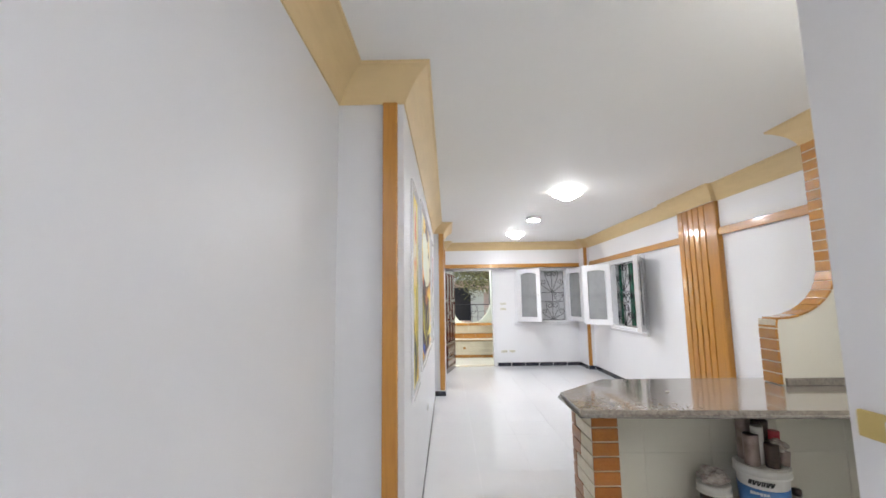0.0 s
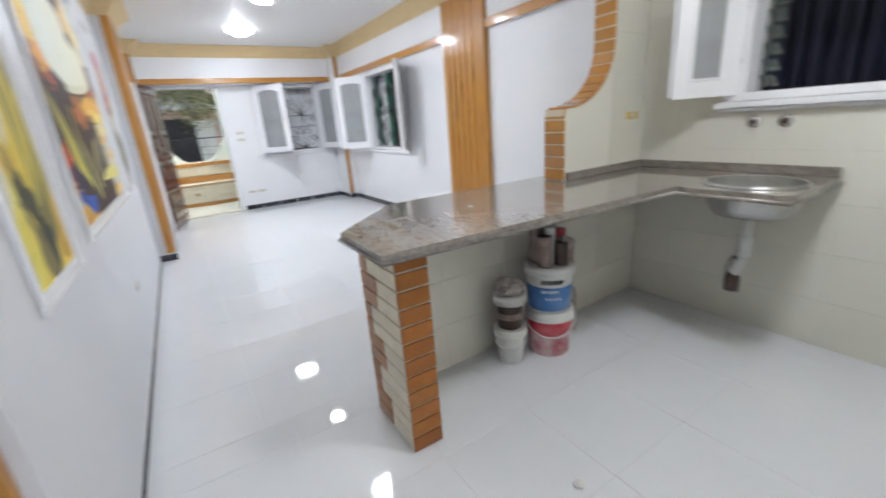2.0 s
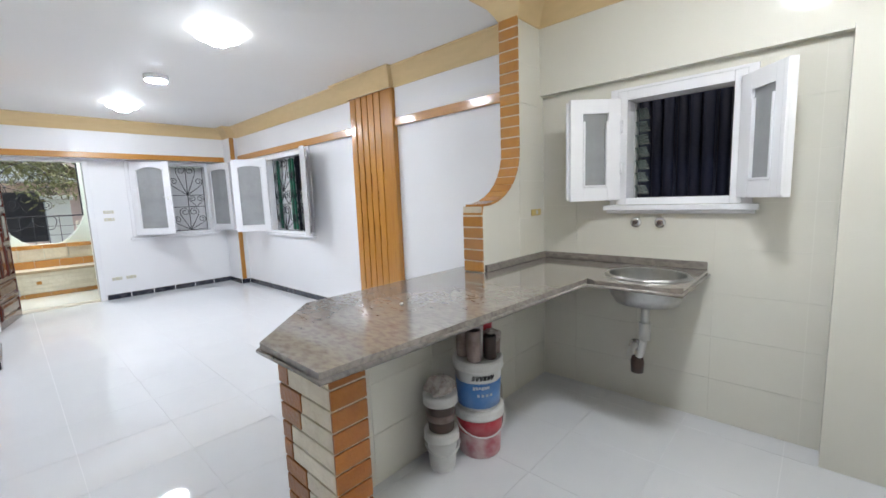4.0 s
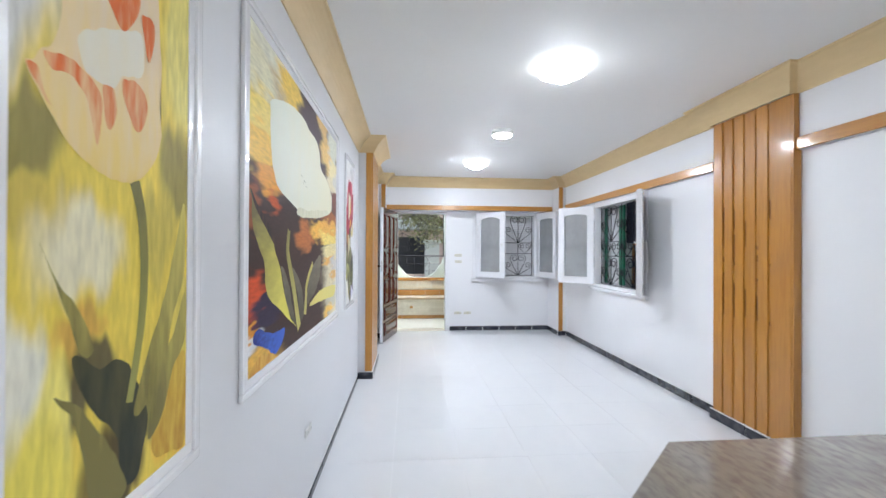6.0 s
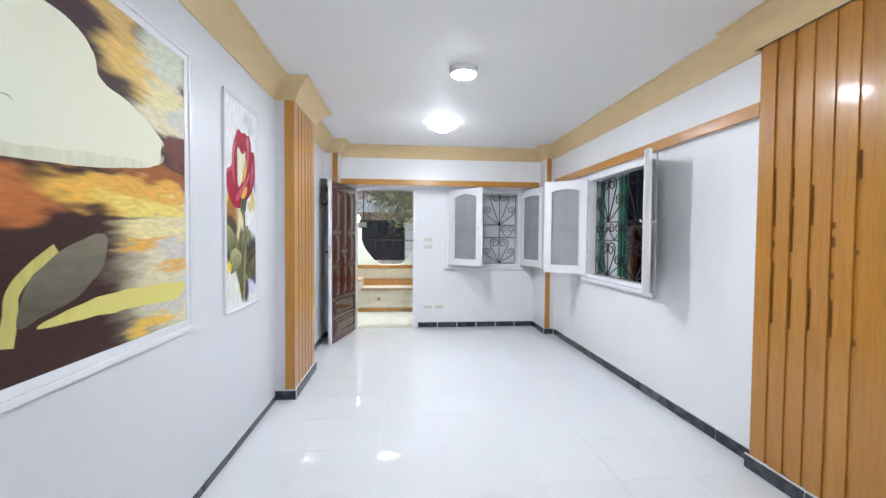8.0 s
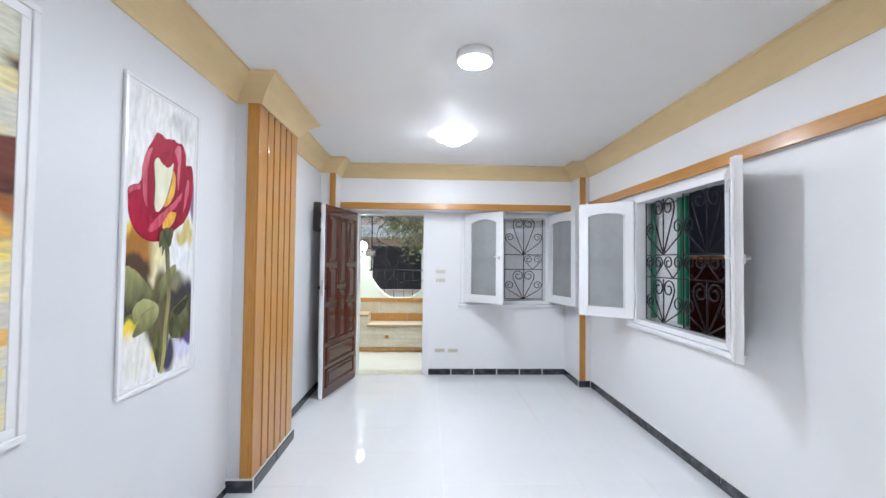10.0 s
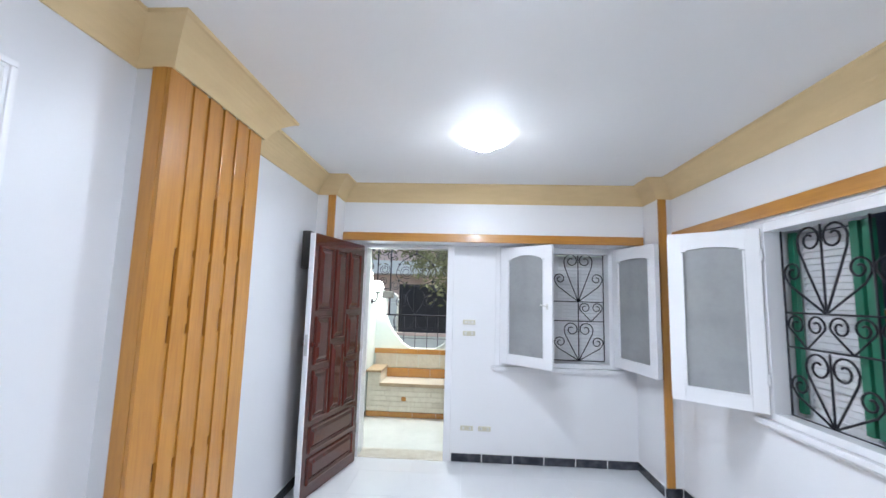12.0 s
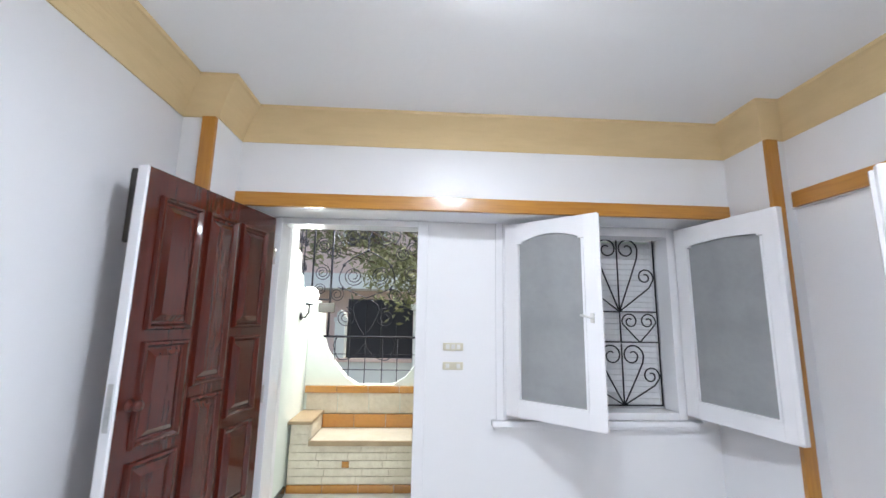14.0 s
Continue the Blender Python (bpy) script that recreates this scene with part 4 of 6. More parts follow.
scrap = crumple("paper_scrap", (1.33, 2.57, 0.008), 0.018, 8, WHITEP, "crumpled white paper scrap on the floor", 0.5)
scrap["category"] = "paper scrap"
chip = part("plaster_chip", box((-0.01, -0.006, 0), (0.01, 0.006, 0.006), 0.002, pose(1.47, 3.33, 0.8805, 0, 0, 25)), WHITEP)
tagged(chip, "small white plaster chip on the worktop", "chip")


# ---- paintings on the long wall ----
def canvas_material(name, w, h, ground, blobs, stroke=(1.0, 1.0), turn=0.5, warp=0.16):
    """Soft patches of paint on a ground; each blob: centre (u, v), radii, colour."""
    m = bpy.data.materials.new(name)
    m.use_nodes = True
    nt = m.node_tree
    b = nt.nodes["Principled BSDF"]
    b.inputs["Roughness"].default_value = 0.5
    b.inputs["Specular IOR Level"].default_value = 0.2
    tc = nt.nodes.new("ShaderNodeTexCoord")
    mp = nt.nodes.new("ShaderNodeMapping")
    mp.inputs["Scale"].default_value = (1, 1 / w, 1 / h)
    nt.links.new(tc.outputs["Object"], mp.inputs["Vector"])
    mp2 = nt.nodes.new("ShaderNodeMapping")
    mp2.inputs["Scale"].default_value = (1, stroke[0], stroke[1])
    mp2.inputs["Rotation"].default_value = (turn, 0, 0)
    nt.links.new(tc.outputs["Object"], mp2.inputs["Vector"])
    nz = nt.nodes.new("ShaderNodeTexNoise")
    nz.inputs["Scale"].default_value, nz.inputs["Detail"].default_value = 4, 1.6
    nt.links.new(mp2.outputs[0], nz.inputs["Vector"])
    sub = nt.nodes.new("ShaderNodeVectorMath")
    sub.operation = "SUBTRACT"
    sub.inputs[1].default_value = (0.5, 0.5, 0.5)
    nt.links.new(nz.outputs["Color"], sub.inputs[0])
    sc = nt.nodes.new("ShaderNodeVectorMath")
    sc.operation = "SCALE"
    sc.inputs["Scale"].default_value = warp
    nt.links.new(sub.outputs[0], sc.inputs[0])
    ad = nt.nodes.new("ShaderNodeVectorMath")
    nt.links.new(mp.outputs[0], ad.inputs[0])
    nt.links.new(sc.outputs[0], ad.inputs[1])
    rgb = nt.nodes.new("ShaderNodeRGB")
    rgb.outputs[0].default_value = (*ground, 1)
    out = rgb.outputs[0]
    for u, v, ru, rv, colour in blobs:
        s1 = nt.nodes.new("ShaderNodeVectorMath")
        s1.operation = "SUBTRACT"
        s1.inputs[1].default_value = (0, u, v)
        nt.links.new(ad.outputs[0], s1.inputs[0])
        s2 = nt.nodes.new("ShaderNodeVectorMath")
        s2.operation = "MULTIPLY"
        s2.inputs[1].default_value = (0, 1 / ru, 1 / rv)
        nt.links.new(s1.outputs[0], s2.inputs[0])
        ln = nt.nodes.new("ShaderNodeVectorMath")
        ln.operation = "LENGTH"
        nt.links.new(s2.outputs[0], ln.inputs[0])
        r = nt.nodes.new("ShaderNodeMapRange")
        r.interpolation_type = "SMOOTHSTEP"
        r.inputs[1].default_value, r.inputs[2].default_value, r.inputs[3].default_value, r.inputs[4].default_value = 0.55, 1.15, 1.0, 0.0
        nt.links.new(ln.outputs["Value"], r.inputs[0])
        mx = nt.nodes.new("ShaderNodeMix")
        mx.data_type = "RGBA"
        nt.links.new(r.outputs[0], mx.inputs[0])
        nt.links.new(out, mx.inputs[6])
        mx.inputs[7].default_value = (*colour, 1)
        out = mx.outputs[2]
    st = nt.nodes.new("ShaderNodeTexNoise")
    st.inputs["Scale"].default_value, st.inputs["Detail"].default_value = 14, 3
    nt.links.new(mp2.outputs[0], st.inputs["Vector"])
    hs = nt.nodes.new("ShaderNodeHueSaturation")
    r = nt.nodes.new("ShaderNodeMapRange")
    r.inputs[1].default_value, r.inputs[2].default_value, r.inputs[3].default_value, r.inputs[4].default_value = 0.3, 0.7, 0.86, 1.14
    nt.links.new(st.outputs[0], r.inputs[0])
    nt.links.new(r.outputs[0], hs.inputs["Value"])
    nt.links.new(out, hs.inputs["Color"])
    nt.links.new(hs.outputs[0], b.inputs["Base Color"])
    return m


def paint(name, c0, c1, scale=9.0, stretch=(1, 3, 1), turn=0.6):
    """Brushed paint between two tones."""
    m = bpy.data.materials.new(name)
    m.use_nodes = True
    nt = m.node_tree
    b = nt.nodes["Principled BSDF"]
    b.inputs["Roughness"].default_value = 0.5
    b.inputs["Specular IOR Level"].default_value = 0.2
    tc = nt.nodes.new("ShaderNodeTexCoord")
    mp = nt.nodes.new("ShaderNodeMapping")
    mp.inputs["Scale"].default_value, mp.inputs["Rotation"].default_value = stretch, (turn, 0, 0)
    nt.links.new(tc.outputs["Object"], mp.inputs["Vector"])
    nz = nt.nodes.new("ShaderNodeTexNoise")
    nz.inputs["Scale"].default_value, nz.inputs["Detail"].default_value = scale, 5
    nt.links.new(mp.outputs[0], nz.inputs["Vector"])
    cr = nt.nodes.new("ShaderNodeValToRGB")
    cr.color_ramp.elements[0].position, cr.color_ramp.elements[1].position = 0.36, 0.66
    cr.color_ramp.elements[0].color, cr.color_ramp.elements[1].color = (*c0, 1), (*c1, 1)
    nt.links.new(nz.outputs[0], cr.inputs[0])
    nt.links.new(cr.outputs[0], b.inputs["Base Color"])
    return m


def blend(name, c0, c1, ay, az, off, amount=0.5, scale=9.0, stretch=(1, 3, 1), turn=0.6):
    """Brushed paint that passes from one tone to another across the picture, with streaks."""
    m = paint(name, c0, c1, scale, stretch, turn)
    nt = m.node_tree
    ramp, nz = nt.nodes["Color Ramp"], nt.nodes["Noise Texture"]
    ramp.color_ramp.elements[0].position, ramp.color_ramp.elements[1].position = 0.0, 1.0
    dot = nt.nodes.new("ShaderNodeVectorMath")
    dot.operation = "DOT_PRODUCT"
    dot.inputs[1].default_value = (0, ay, az)
    nt.links.new(nt.nodes["Texture Coordinate"].outputs["Object"], dot.inputs[0])
    mul = nt.nodes.new("ShaderNodeMath")
    mul.operation = "MULTIPLY_ADD"
    mul.inputs[1].default_value, mul.inputs[2].default_value = amount * 2, off - amount
    nt.links.new(nz.outputs[0], mul.inputs[0])
    add = nt.nodes.new("ShaderNodeMath")
    nt.links.new(dot.outputs["Value"], add.inputs[0])
    nt.links.new(mul.outputs[0], add.inputs[1])
    nt.links.new(add.outputs[0], ramp.inputs[0])
    return m


def smooth_loop(pts, n=6):
    """A closed smooth line through the points."""
    out = []
    k = len(pts)
    for i in range(k):
        p0, p1, p2, p3 = (Vector(pts[(i + j - 1) % k]) for j in range(4))
        for s in range(n):
            t = s / n
            out.append(0.5 * ((2 * p1) + (p2 - p0) * t + (2 * p0 - 5 * p1 + 4 * p2 - p3) * t * t + (3 * p1 - p0 - 3 * p2 + p3) * t * t * t))
    return out


class Painting:
    """A printed canvas in a white wall moulding: picture corner (y, z), width and height."""

    def __init__(self, y, z, w, h, material, label, border=0.055, bead=0.03):
        self.w, self.h, self.layer = w, h, 0.006
        self.root = empty("painting")
        part("canvas", box((0.0005, 0, 0), (0.006, w, h)), material, self.root)
        b, o = border, border + bead
        for lo, hi in (((-o, -o), (w + o, -b)), ((-o, h + b), (w + o, h + o)), ((-o, -b), (-b, h + b)), ((w + b, -b), (w + o, h + b))):
            part("moulding", box((0.0005, lo[0], lo[1]), (0.016, hi[0], hi[1]), 0.005), WHITEWOOD, self.root)
        for lo, hi in (((-b, -b), (w + b, 0)), ((-b, h), (w + b, h + b)), ((-b, 0), (0, h)), ((w, 0), (w + b, h))):
            part("inner_border", box((0.0005, lo[0], lo[1]), (0.009, hi[0], hi[1]), 0.002), WHITEWOOD, self.root)
        self.root.matrix_world = pose(0.0, y, z)
        tagged(self.root, label, "painting", "flower paintings")

    def link(self, name, bm, material):
        me = bpy.data.meshes.new(name)
        bm.to_mesh(me)
        bm.free()
        me.materials.append(material)
        ob = new(name, me)
        ob.parent = self.root
        return ob

    def shape(self, name, pts, material, n=10):
        self.layer += 0.00012
        bm = bmesh.new()
        loop = smooth_loop(pts, n)
        loop = [p + 0.005 * Vector((noise.noise(Vector((p.x * 22, p.y * 22, self.layer * 900))), noise.noise(Vector((p.x * 22, p.y * 22, 5 + self.layer * 900))))) for p in loop]
        loop = [(min(max(p.x, 0), 1), min(max(p.y, 0), 1)) for p in loop]
        f = bm.faces.new([bm.verts.new((self.layer, u * self.w, v * self.h)) for u, v in loop])
        bmesh.ops.triangulate(bm, faces=[f])
        return self.link(name, bm, material)

    def stroke(self, name, pts, width, material):
        """A brush line along the points, wider at its start."""
        self.layer += 0.00012
        bm = bmesh.new()
        line = [Vector((u * self.w, v * self.h)) for u, v in pts]
        fine = [line[0]]
        for p0, p1, p2, p3 in zip([line[0]] + line, line, line[1:], line[2:] + [line[-1]]):
            for i in range(1, 9):
                t = i / 8
                fine.append(0.5 * ((2 * p1) + (p2 - p0) * t + (2 * p0 - 5 * p1 + 4 * p2 - p3) * t * t + (3 * p1 - p0 - 3 * p2 + p3) * t ** 3))
        rings = []
        for i, p in enumerate(fine):
            d = (fine[min(i + 1, len(fine) - 1)] - fine[max(i - 1, 0)]).normalized()
            w = width * (1 - 0.35 * i / len(fine)) / 2
            ring = []
            for k in (-1, 1):
                q = p + Vector((-d.y, d.x)) * w * k
                v = bm.verts.new((self.layer, min(max(q.x, 0), self.w), min(max(q.y, 0), self.h)))
                ring.append(v)
            rings.append(ring)
        for r0, r1 in zip(rings, rings[1:]):
            bm.faces.new((r0[0], r0[1], r1[1], r1[0]))
        return self.link(name, bm, material)


CREAMP = paint("cream_paint", (0.80, 0.78, 0.60), (0.66, 0.66, 0.50), 5)
CREAMD = paint("shaded_cream_paint", (0.66, 0.66, 0.48), (0.78, 0.76, 0.6), 9)
OLIVED = paint("dark_olive_paint", (0.05, 0.055, 0.025), (0.16, 0.16, 0.06), 8)
EARTH = paint("dark_earth_paint", (0.025, 0.014, 0.012), (0.08, 0.035, 0.02), 10)
AMBER = paint("amber_paint", (0.82, 0.52, 0.10), (0.62, 0.26, 0.03), 9)
CRIMSON = paint("crimson_paint", (0.42, 0.008, 0.04), (0.25, 0.003, 0.025), 8)
CRIMSOND = paint("deep_crimson_paint", (0.22, 0.003, 0.02), (0.42, 0.01, 0.04), 9)

# white tulip on dark ground
p2m = canvas_material("tulip_canvas", 1.655, 1.235, (0.05, 0.022, 0.018), [
    (1.0, 0.2, 0.30, 0.34, (0.70, 0.62, 0.42)), (0.9, 0.73, 0.14, 0.06, (0.74, 0.66, 0.44)),     (0.08, 1.0, 0.30, 0.16, (0.74, 0.73, 0.58)), (0.18, 0.88, 0.10, 0.07, (0.60, 0.47, 0.26)), (0.03, 0.88, 0.16, 0.09, (0.78, 0.74, 0.52)), (0.05, 0.76, 0.16, 0.10, (0.88, 0.68, 0.16)), (0.06, 0.66, 0.15, 0.07, (0.88, 0.55, 0.08)), (0.12, 0.58, 0.10, 0.05, (0.80, 0.36, 0.05)), (0.155, 0.515, 0.06, 0.04, (0.58, 0.10, 0.02)),
    (0.02, 0.48, 0.05, 0.08, (0.32, 0.09, 0.03)), (0.30, 0.96, 0.12, 0.09, (0.85, 0.58, 0.1)), (0.55, 0.92, 0.17, 0.10, (0.06, 0.03, 0.035)), (0.72, 1.0, 0.10, 0.10, (0.66, 0.44, 0.16)), (0.80, 0.86, 0.13, 0.10, (0.78, 0.52, 0.16)), (0.92, 0.95, 0.12, 0.12, (0.66, 0.66, 0.54)), (0.93, 0.81, 0.13, 0.07, (0.80, 0.70, 0.38)), (1.0, 0.76, 0.08, 0.06, (0.62, 0.60, 0.52)),
    (0.97, 0.64, 0.10, 0.06, (0.16, 0.045, 0.03)), (0.86, 0.54, 0.20, 0.045, (0.34, 0.11, 0.03)), (0.46, 0.41, 0.12, 0.07, (0.50, 0.16, 0.04)), (0.68, 0.45, 0.18, 0.06, (0.82, 0.46, 0.08)), (0.84, 0.48, 0.20, 0.045, (0.78, 0.42, 0.08)), (0.86, 0.425, 0.20, 0.04, (0.84, 0.66, 0.18)), (0.88, 0.35, 0.18, 0.04, (0.80, 0.68, 0.34)),
    (0.84, 0.30, 0.14, 0.03, (0.78, 0.44, 0.1)), (0.95, 0.28, 0.12, 0.04, (0.62, 0.58, 0.54)), (0.96, 0.225, 0.12, 0.025, (0.74, 0.46, 0.16)), (0.92, 0.10, 0.16, 0.05, (0.60, 0.58, 0.5)), (0.86, 0.03, 0.12, 0.03, (0.80, 0.5, 0.1)), (1.0, 0.15, 0.06, 0.06, (0.66, 0.63, 0.55)),
    (0.03, 0.22, 0.09, 0.08, (0.66, 0.08, 0.015)), (0.03, 0.09, 0.07, 0.05, (0.66, 0.66, 0.68)), (0.13, 0.17, 0.12, 0.06, (0.03, 0.02, 0.055)), (0.06, 0.01, 0.18, 0.05, (0.82, 0.48, 0.08)), (0.02, 0.13, 0.03, 0.02, (0.75, 0.3, 0.03))], (1.2, 6), -0.25, 0.13)
p2 = Painting(4.125, 0.938, 1.655, 1.235, p2m, "large painting of a white tulip on dark ground, framed by moulding", 0.032, 0.026)
LEAFGRAD = blend("yellow_leaf_paint", (0.20, 0.16, 0.06), (0.76, 0.68, 0.13), 1.5, -1.2, 0.62, 0.35, 7, (1, 1, 3))
PETALGRAD = blend("tulip_petal_paint", (0.80, 0.82, 0.70), (0.82, 0.79, 0.60), 1.2, 0.4, -0.8, 0.5, 5)
GREYLEAF = blend("grey_leaf_paint", (0.10, 0.085, 0.06), (0.27, 0.24, 0.17), 0.0, 2.4, -0.3, 0.4, 8, (1, 1, 3))
YELLOWLEAF = blend("soft_yellow_leaf_paint", (0.28, 0.25, 0.08), (0.74, 0.66, 0.2), 0.9, -1.0, 0.2, 0.4, 8)
BLUEGRAD = blend("blue_stroke_paint", (0.03, 0.03, 0.16), (0.05, 0.14, 0.62), 3.0, 0.0, 0.1, 0.8, 12, (1, 2, 6), 0.3)
CREAMSH = paint("petal_shade_paint", (0.42, 0.43, 0.33), (0.62, 0.62, 0.48), 9)
p2.shape("petal", [(0.14, 0.84), (0.128, 0.794), (0.135, 0.666), (0.16, 0.61), (0.185, 0.569), (0.254, 0.545), (0.354, 0.521), (0.374, 0.493), (0.484, 0.497), (0.689, 0.521), (0.82, 0.55), (0.885, 0.575), (0.90, 0.60), (0.885, 0.625), (0.90, 0.65), (0.858, 0.687), (0.771, 0.734), (0.674, 0.765), (0.659, 0.828), (0.603, 0.873), (0.506, 0.883), (0.443, 0.9), (0.354, 0.905), (0.24, 0.88)], PETALGRAD)
p2.shape("petal", [(0.36, 0.515), (0.374, 0.493), (0.484, 0.497), (0.689, 0.521), (0.80, 0.545), (0.83, 0.562), (0.78, 0.568), (0.66, 0.553), (0.5, 0.53), (0.4, 0.53)], CREAMD)
for du, dv in ((0.40, 0.66), (0.43, 0.645), (0.455, 0.625), (0.415, 0.635)):
    p2.shape("brush_stroke", [(du, dv), (du + 0.018, dv + 0.004), (du + 0.03, dv - 0.006), (du + 0.014, dv + 0.0)], CREAMSH, 4)
p2.shape("leaf", [(0.001, 0.523), (0.021, 0.499), (0.019, 0.452), (0.035, 0.399), (0.067, 0.356), (0.094, 0.317), (0.102, 0.253), (0.128, 0.203), (0.218, 0.147), (0.371, 0.052), (0.308, 0.099), (0.267, 0.163), (0.23, 0.236), (0.207, 0.302), (0.17, 0.349), (0.148, 0.402), (0.106, 0.439), (0.057, 0.472), (0.03, 0.506)], LEAFGRAD)
p2.shape("leaf", [(0.009, 0.526), (0.03, 0.511), (0.057, 0.48), (0.106, 0.448), (0.15, 0.41), (0.18, 0.355), (0.148, 0.385), (0.1, 0.425), (0.055, 0.46), (0.03, 0.49)], EARTH)
p2.shape("leaf", [(0.236, 0.235), (0.215, 0.30), (0.25, 0.279), (0.29, 0.217), (0.338, 0.11), (0.371, 0.055), (0.30, 0.115), (0.265, 0.165)], GREYLEAF)
p2.shape("leaf", [(0.316, 0.291), (0.371, 0.258), (0.42, 0.197), (0.447, 0.123), (0.439, 0.083), (0.397, 0.074), (0.379, 0.164), (0.346, 0.233)], GREYLEAF)
p2.stroke("stem", [(0.393, 0.045), (0.368, 0.11), (0.336, 0.2), (0.297, 0.286), (0.272, 0.348), (0.274, 0.39), (0.282, 0.43)], 0.06, YELLOWLEAF)
p2.stroke("stem", [(0.46, 0.085), (0.47, 0.15), (0.475, 0.2), (0.505, 0.245), (0.56, 0.296)], 0.05, YELLOWLEAF)
p2.shape("leaf", [(0.683, 0.332), (0.59, 0.303), (0.517, 0.242), (0.49, 0.186), (0.48, 0.123), (0.54, 0.14), (0.616, 0.176), (0.674, 0.245)], GREYLEAF)
p2.shape("leaf", [(0.517, 0.11), (0.59, 0.142), (0.721, 0.161), (0.975, 0.153), (0.952, 0.096), (0.789, 0.1), (0.63, 0.107)], YELLOWLEAF)
p2.shape("brush_stroke", [(0.029, 0.112), (0.057, 0.126), (0.11, 0.1), (0.185, 0.085), (0.242, 0.08), (0.236, 0.047), (0.201, 0.02), (0.15, 0.016), (0.125, 0.045), (0.064, 0.073), (0.033, 0.088)], BLUEGRAD)
p2.shape("brush_stroke", [(0.007, 0.004), (0.03, 0.026), (0.079, 0.041), (0.13, 0.031), (0.17, 0.012), (0.12, 0.003), (0.05, 0.0)], AMBER)

# yellow and red tulip, tall picture
p1m = canvas_material("yellow_canvas", 0.45, 1.2, (0.80, 0.62, 0.10), [
    (0.0, 0.76, 0.22, 0.16, (0.66, 0.65, 0.62)), (0.06, 0.97, 0.26, 0.08, (0.10, 0.07, 0.05)), (0.05, 0.55, 0.2, 0.06, (0.30, 0.25, 0.07)), (0.1, 0.46, 0.25, 0.05, (0.62, 0.48, 0.1)), (0.95, 0.80, 0.18, 0.2, (0.78, 0.68, 0.2)), (0.9, 0.55, 0.16, 0.10, (0.34, 0.28, 0.07)),
    (0.3, 0.40, 0.24, 0.09, (0.78, 0.72, 0.5)), (0.0, 0.22, 0.12, 0.10, (0.72, 0.70, 0.58)), (0.75, 0.42, 0.14, 0.1, (0.6, 0.48, 0.1)), (0.28, 0.27, 0.12, 0.04, (0.66, 0.40, 0.08)), (0.32, 0.2, 0.16, 0.05, (0.15, 0.12, 0.05)), (0.05, 0.24, 0.12, 0.10, (0.76, 0.74, 0.62)), (0.17, 0.14, 0.09, 0.12, (0.84, 0.74, 0.2)), (0.46, 0.05, 0.2, 0.08, (0.11, 0.08, 0.03)),
    (0.86, 0.08, 0.16, 0.10, (0.76, 0.46, 0.06)), (0.08, 0.06, 0.22, 0.12, (0.80, 0.68, 0.12)), (0.7, 0.14, 0.1, 0.08, (0.3, 0.26, 0.08)), (0.95, 0.26, 0.1, 0.1, (0.7, 0.58, 0.12))], (5, 1))
p1 = Painting(3.295, 0.9, 0.45, 1.2, p1m, "tall painting of a yellow and red tulip, framed by moulding", 0.026, 0.026)
CUP = blend("tulip_cup_paint", (0.84, 0.62, 0.22), (0.80, 0.66, 0.50), 0.3, 2.0, -1.2, 0.6, 8, (1, 5, 1), 0.15)
TIPS = blend("tulip_tip_paint", (0.82, 0.58, 0.30), (0.72, 0.15, 0.02), 0.0, 2.0, -0.9, 1.3, 10, (1, 6, 1), 0.15)
CREAMSOFT = blend("tulip_cream_paint", (0.80, 0.72, 0.52), (0.78, 0.77, 0.72), 0.6, 1.0, -0.6, 0.5, 7, (1, 4, 1), 0.1)
STEMOLIVE = blend("tulip_stem_paint", (0.36, 0.34, 0.10), (0.13, 0.11, 0.04), 0.0, 2.0, -0.5, 0.35, 9, (1, 5, 1), 0.1)
BLADE = blend("tulip_blade_paint", (0.22, 0.19, 0.06), (0.66, 0.56, 0.14), 1.2, 1.6, -0.55, 0.6, 8, (1, 5, 1), 0.25)
MOSS = blend("dark_moss_paint", (0.035, 0.04, 0.025), (0.17, 0.15, 0.06), 0.3, 1.5, -0.15, 0.5, 8, (1, 3, 1), 0.3)
GOLD = blend("gold_brush_paint", (0.50, 0.26, 0.03), (0.82, 0.62, 0.10), 0.0, 1.5, 0.2, 0.9, 10, (1, 4, 1), 0.4)
p1.shape("brush_stroke", [(0.715, 0.039), (0.752, 0.121), (0.852, 0.162), (0.99, 0.192), (0.99, 0.018), (0.873, 0.012)], GOLD)
p1.shape("leaf", [(0.255, 0.253), (0.382, 0.226), (0.503, 0.225), (0.595, 0.183), (0.679, 0.114), (0.645, 0.061), (0.60, 0.02), (0.50, 0.03), (0.48, 0.10), (0.357, 0.162), (0.277, 0.208)], MOSS)
p1.shape("leaf", [(0.175, 0.207), (0.266, 0.186), (0.382, 0.13), (0.489, 0.066), (0.533, 0.012), (0.36, 0.012), (0.299, 0.11), (0.245, 0.172)], BLADE)
p1.shape("leaf", [(0.111, 0.407), (0.184, 0.357), (0.288, 0.307), (0.345, 0.255), (0.29, 0.249), (0.224, 0.311), (0.165, 0.364)], BLADE)
p1.shape("leaf", [(0.579, 0.129), (0.679, 0.224), (0.791, 0.304), (0.908, 0.432), (0.972, 0.491), (0.972, 0.354), (0.873, 0.272), (0.811, 0.194), (0.679, 0.131)], BLADE)
p1.shape("leaf", [(0.679, 0.071), (0.752, 0.182), (0.873, 0.235), (0.985, 0.313), (0.985, 0.222), (0.873, 0.169), (0.791, 0.097)], BLADE)
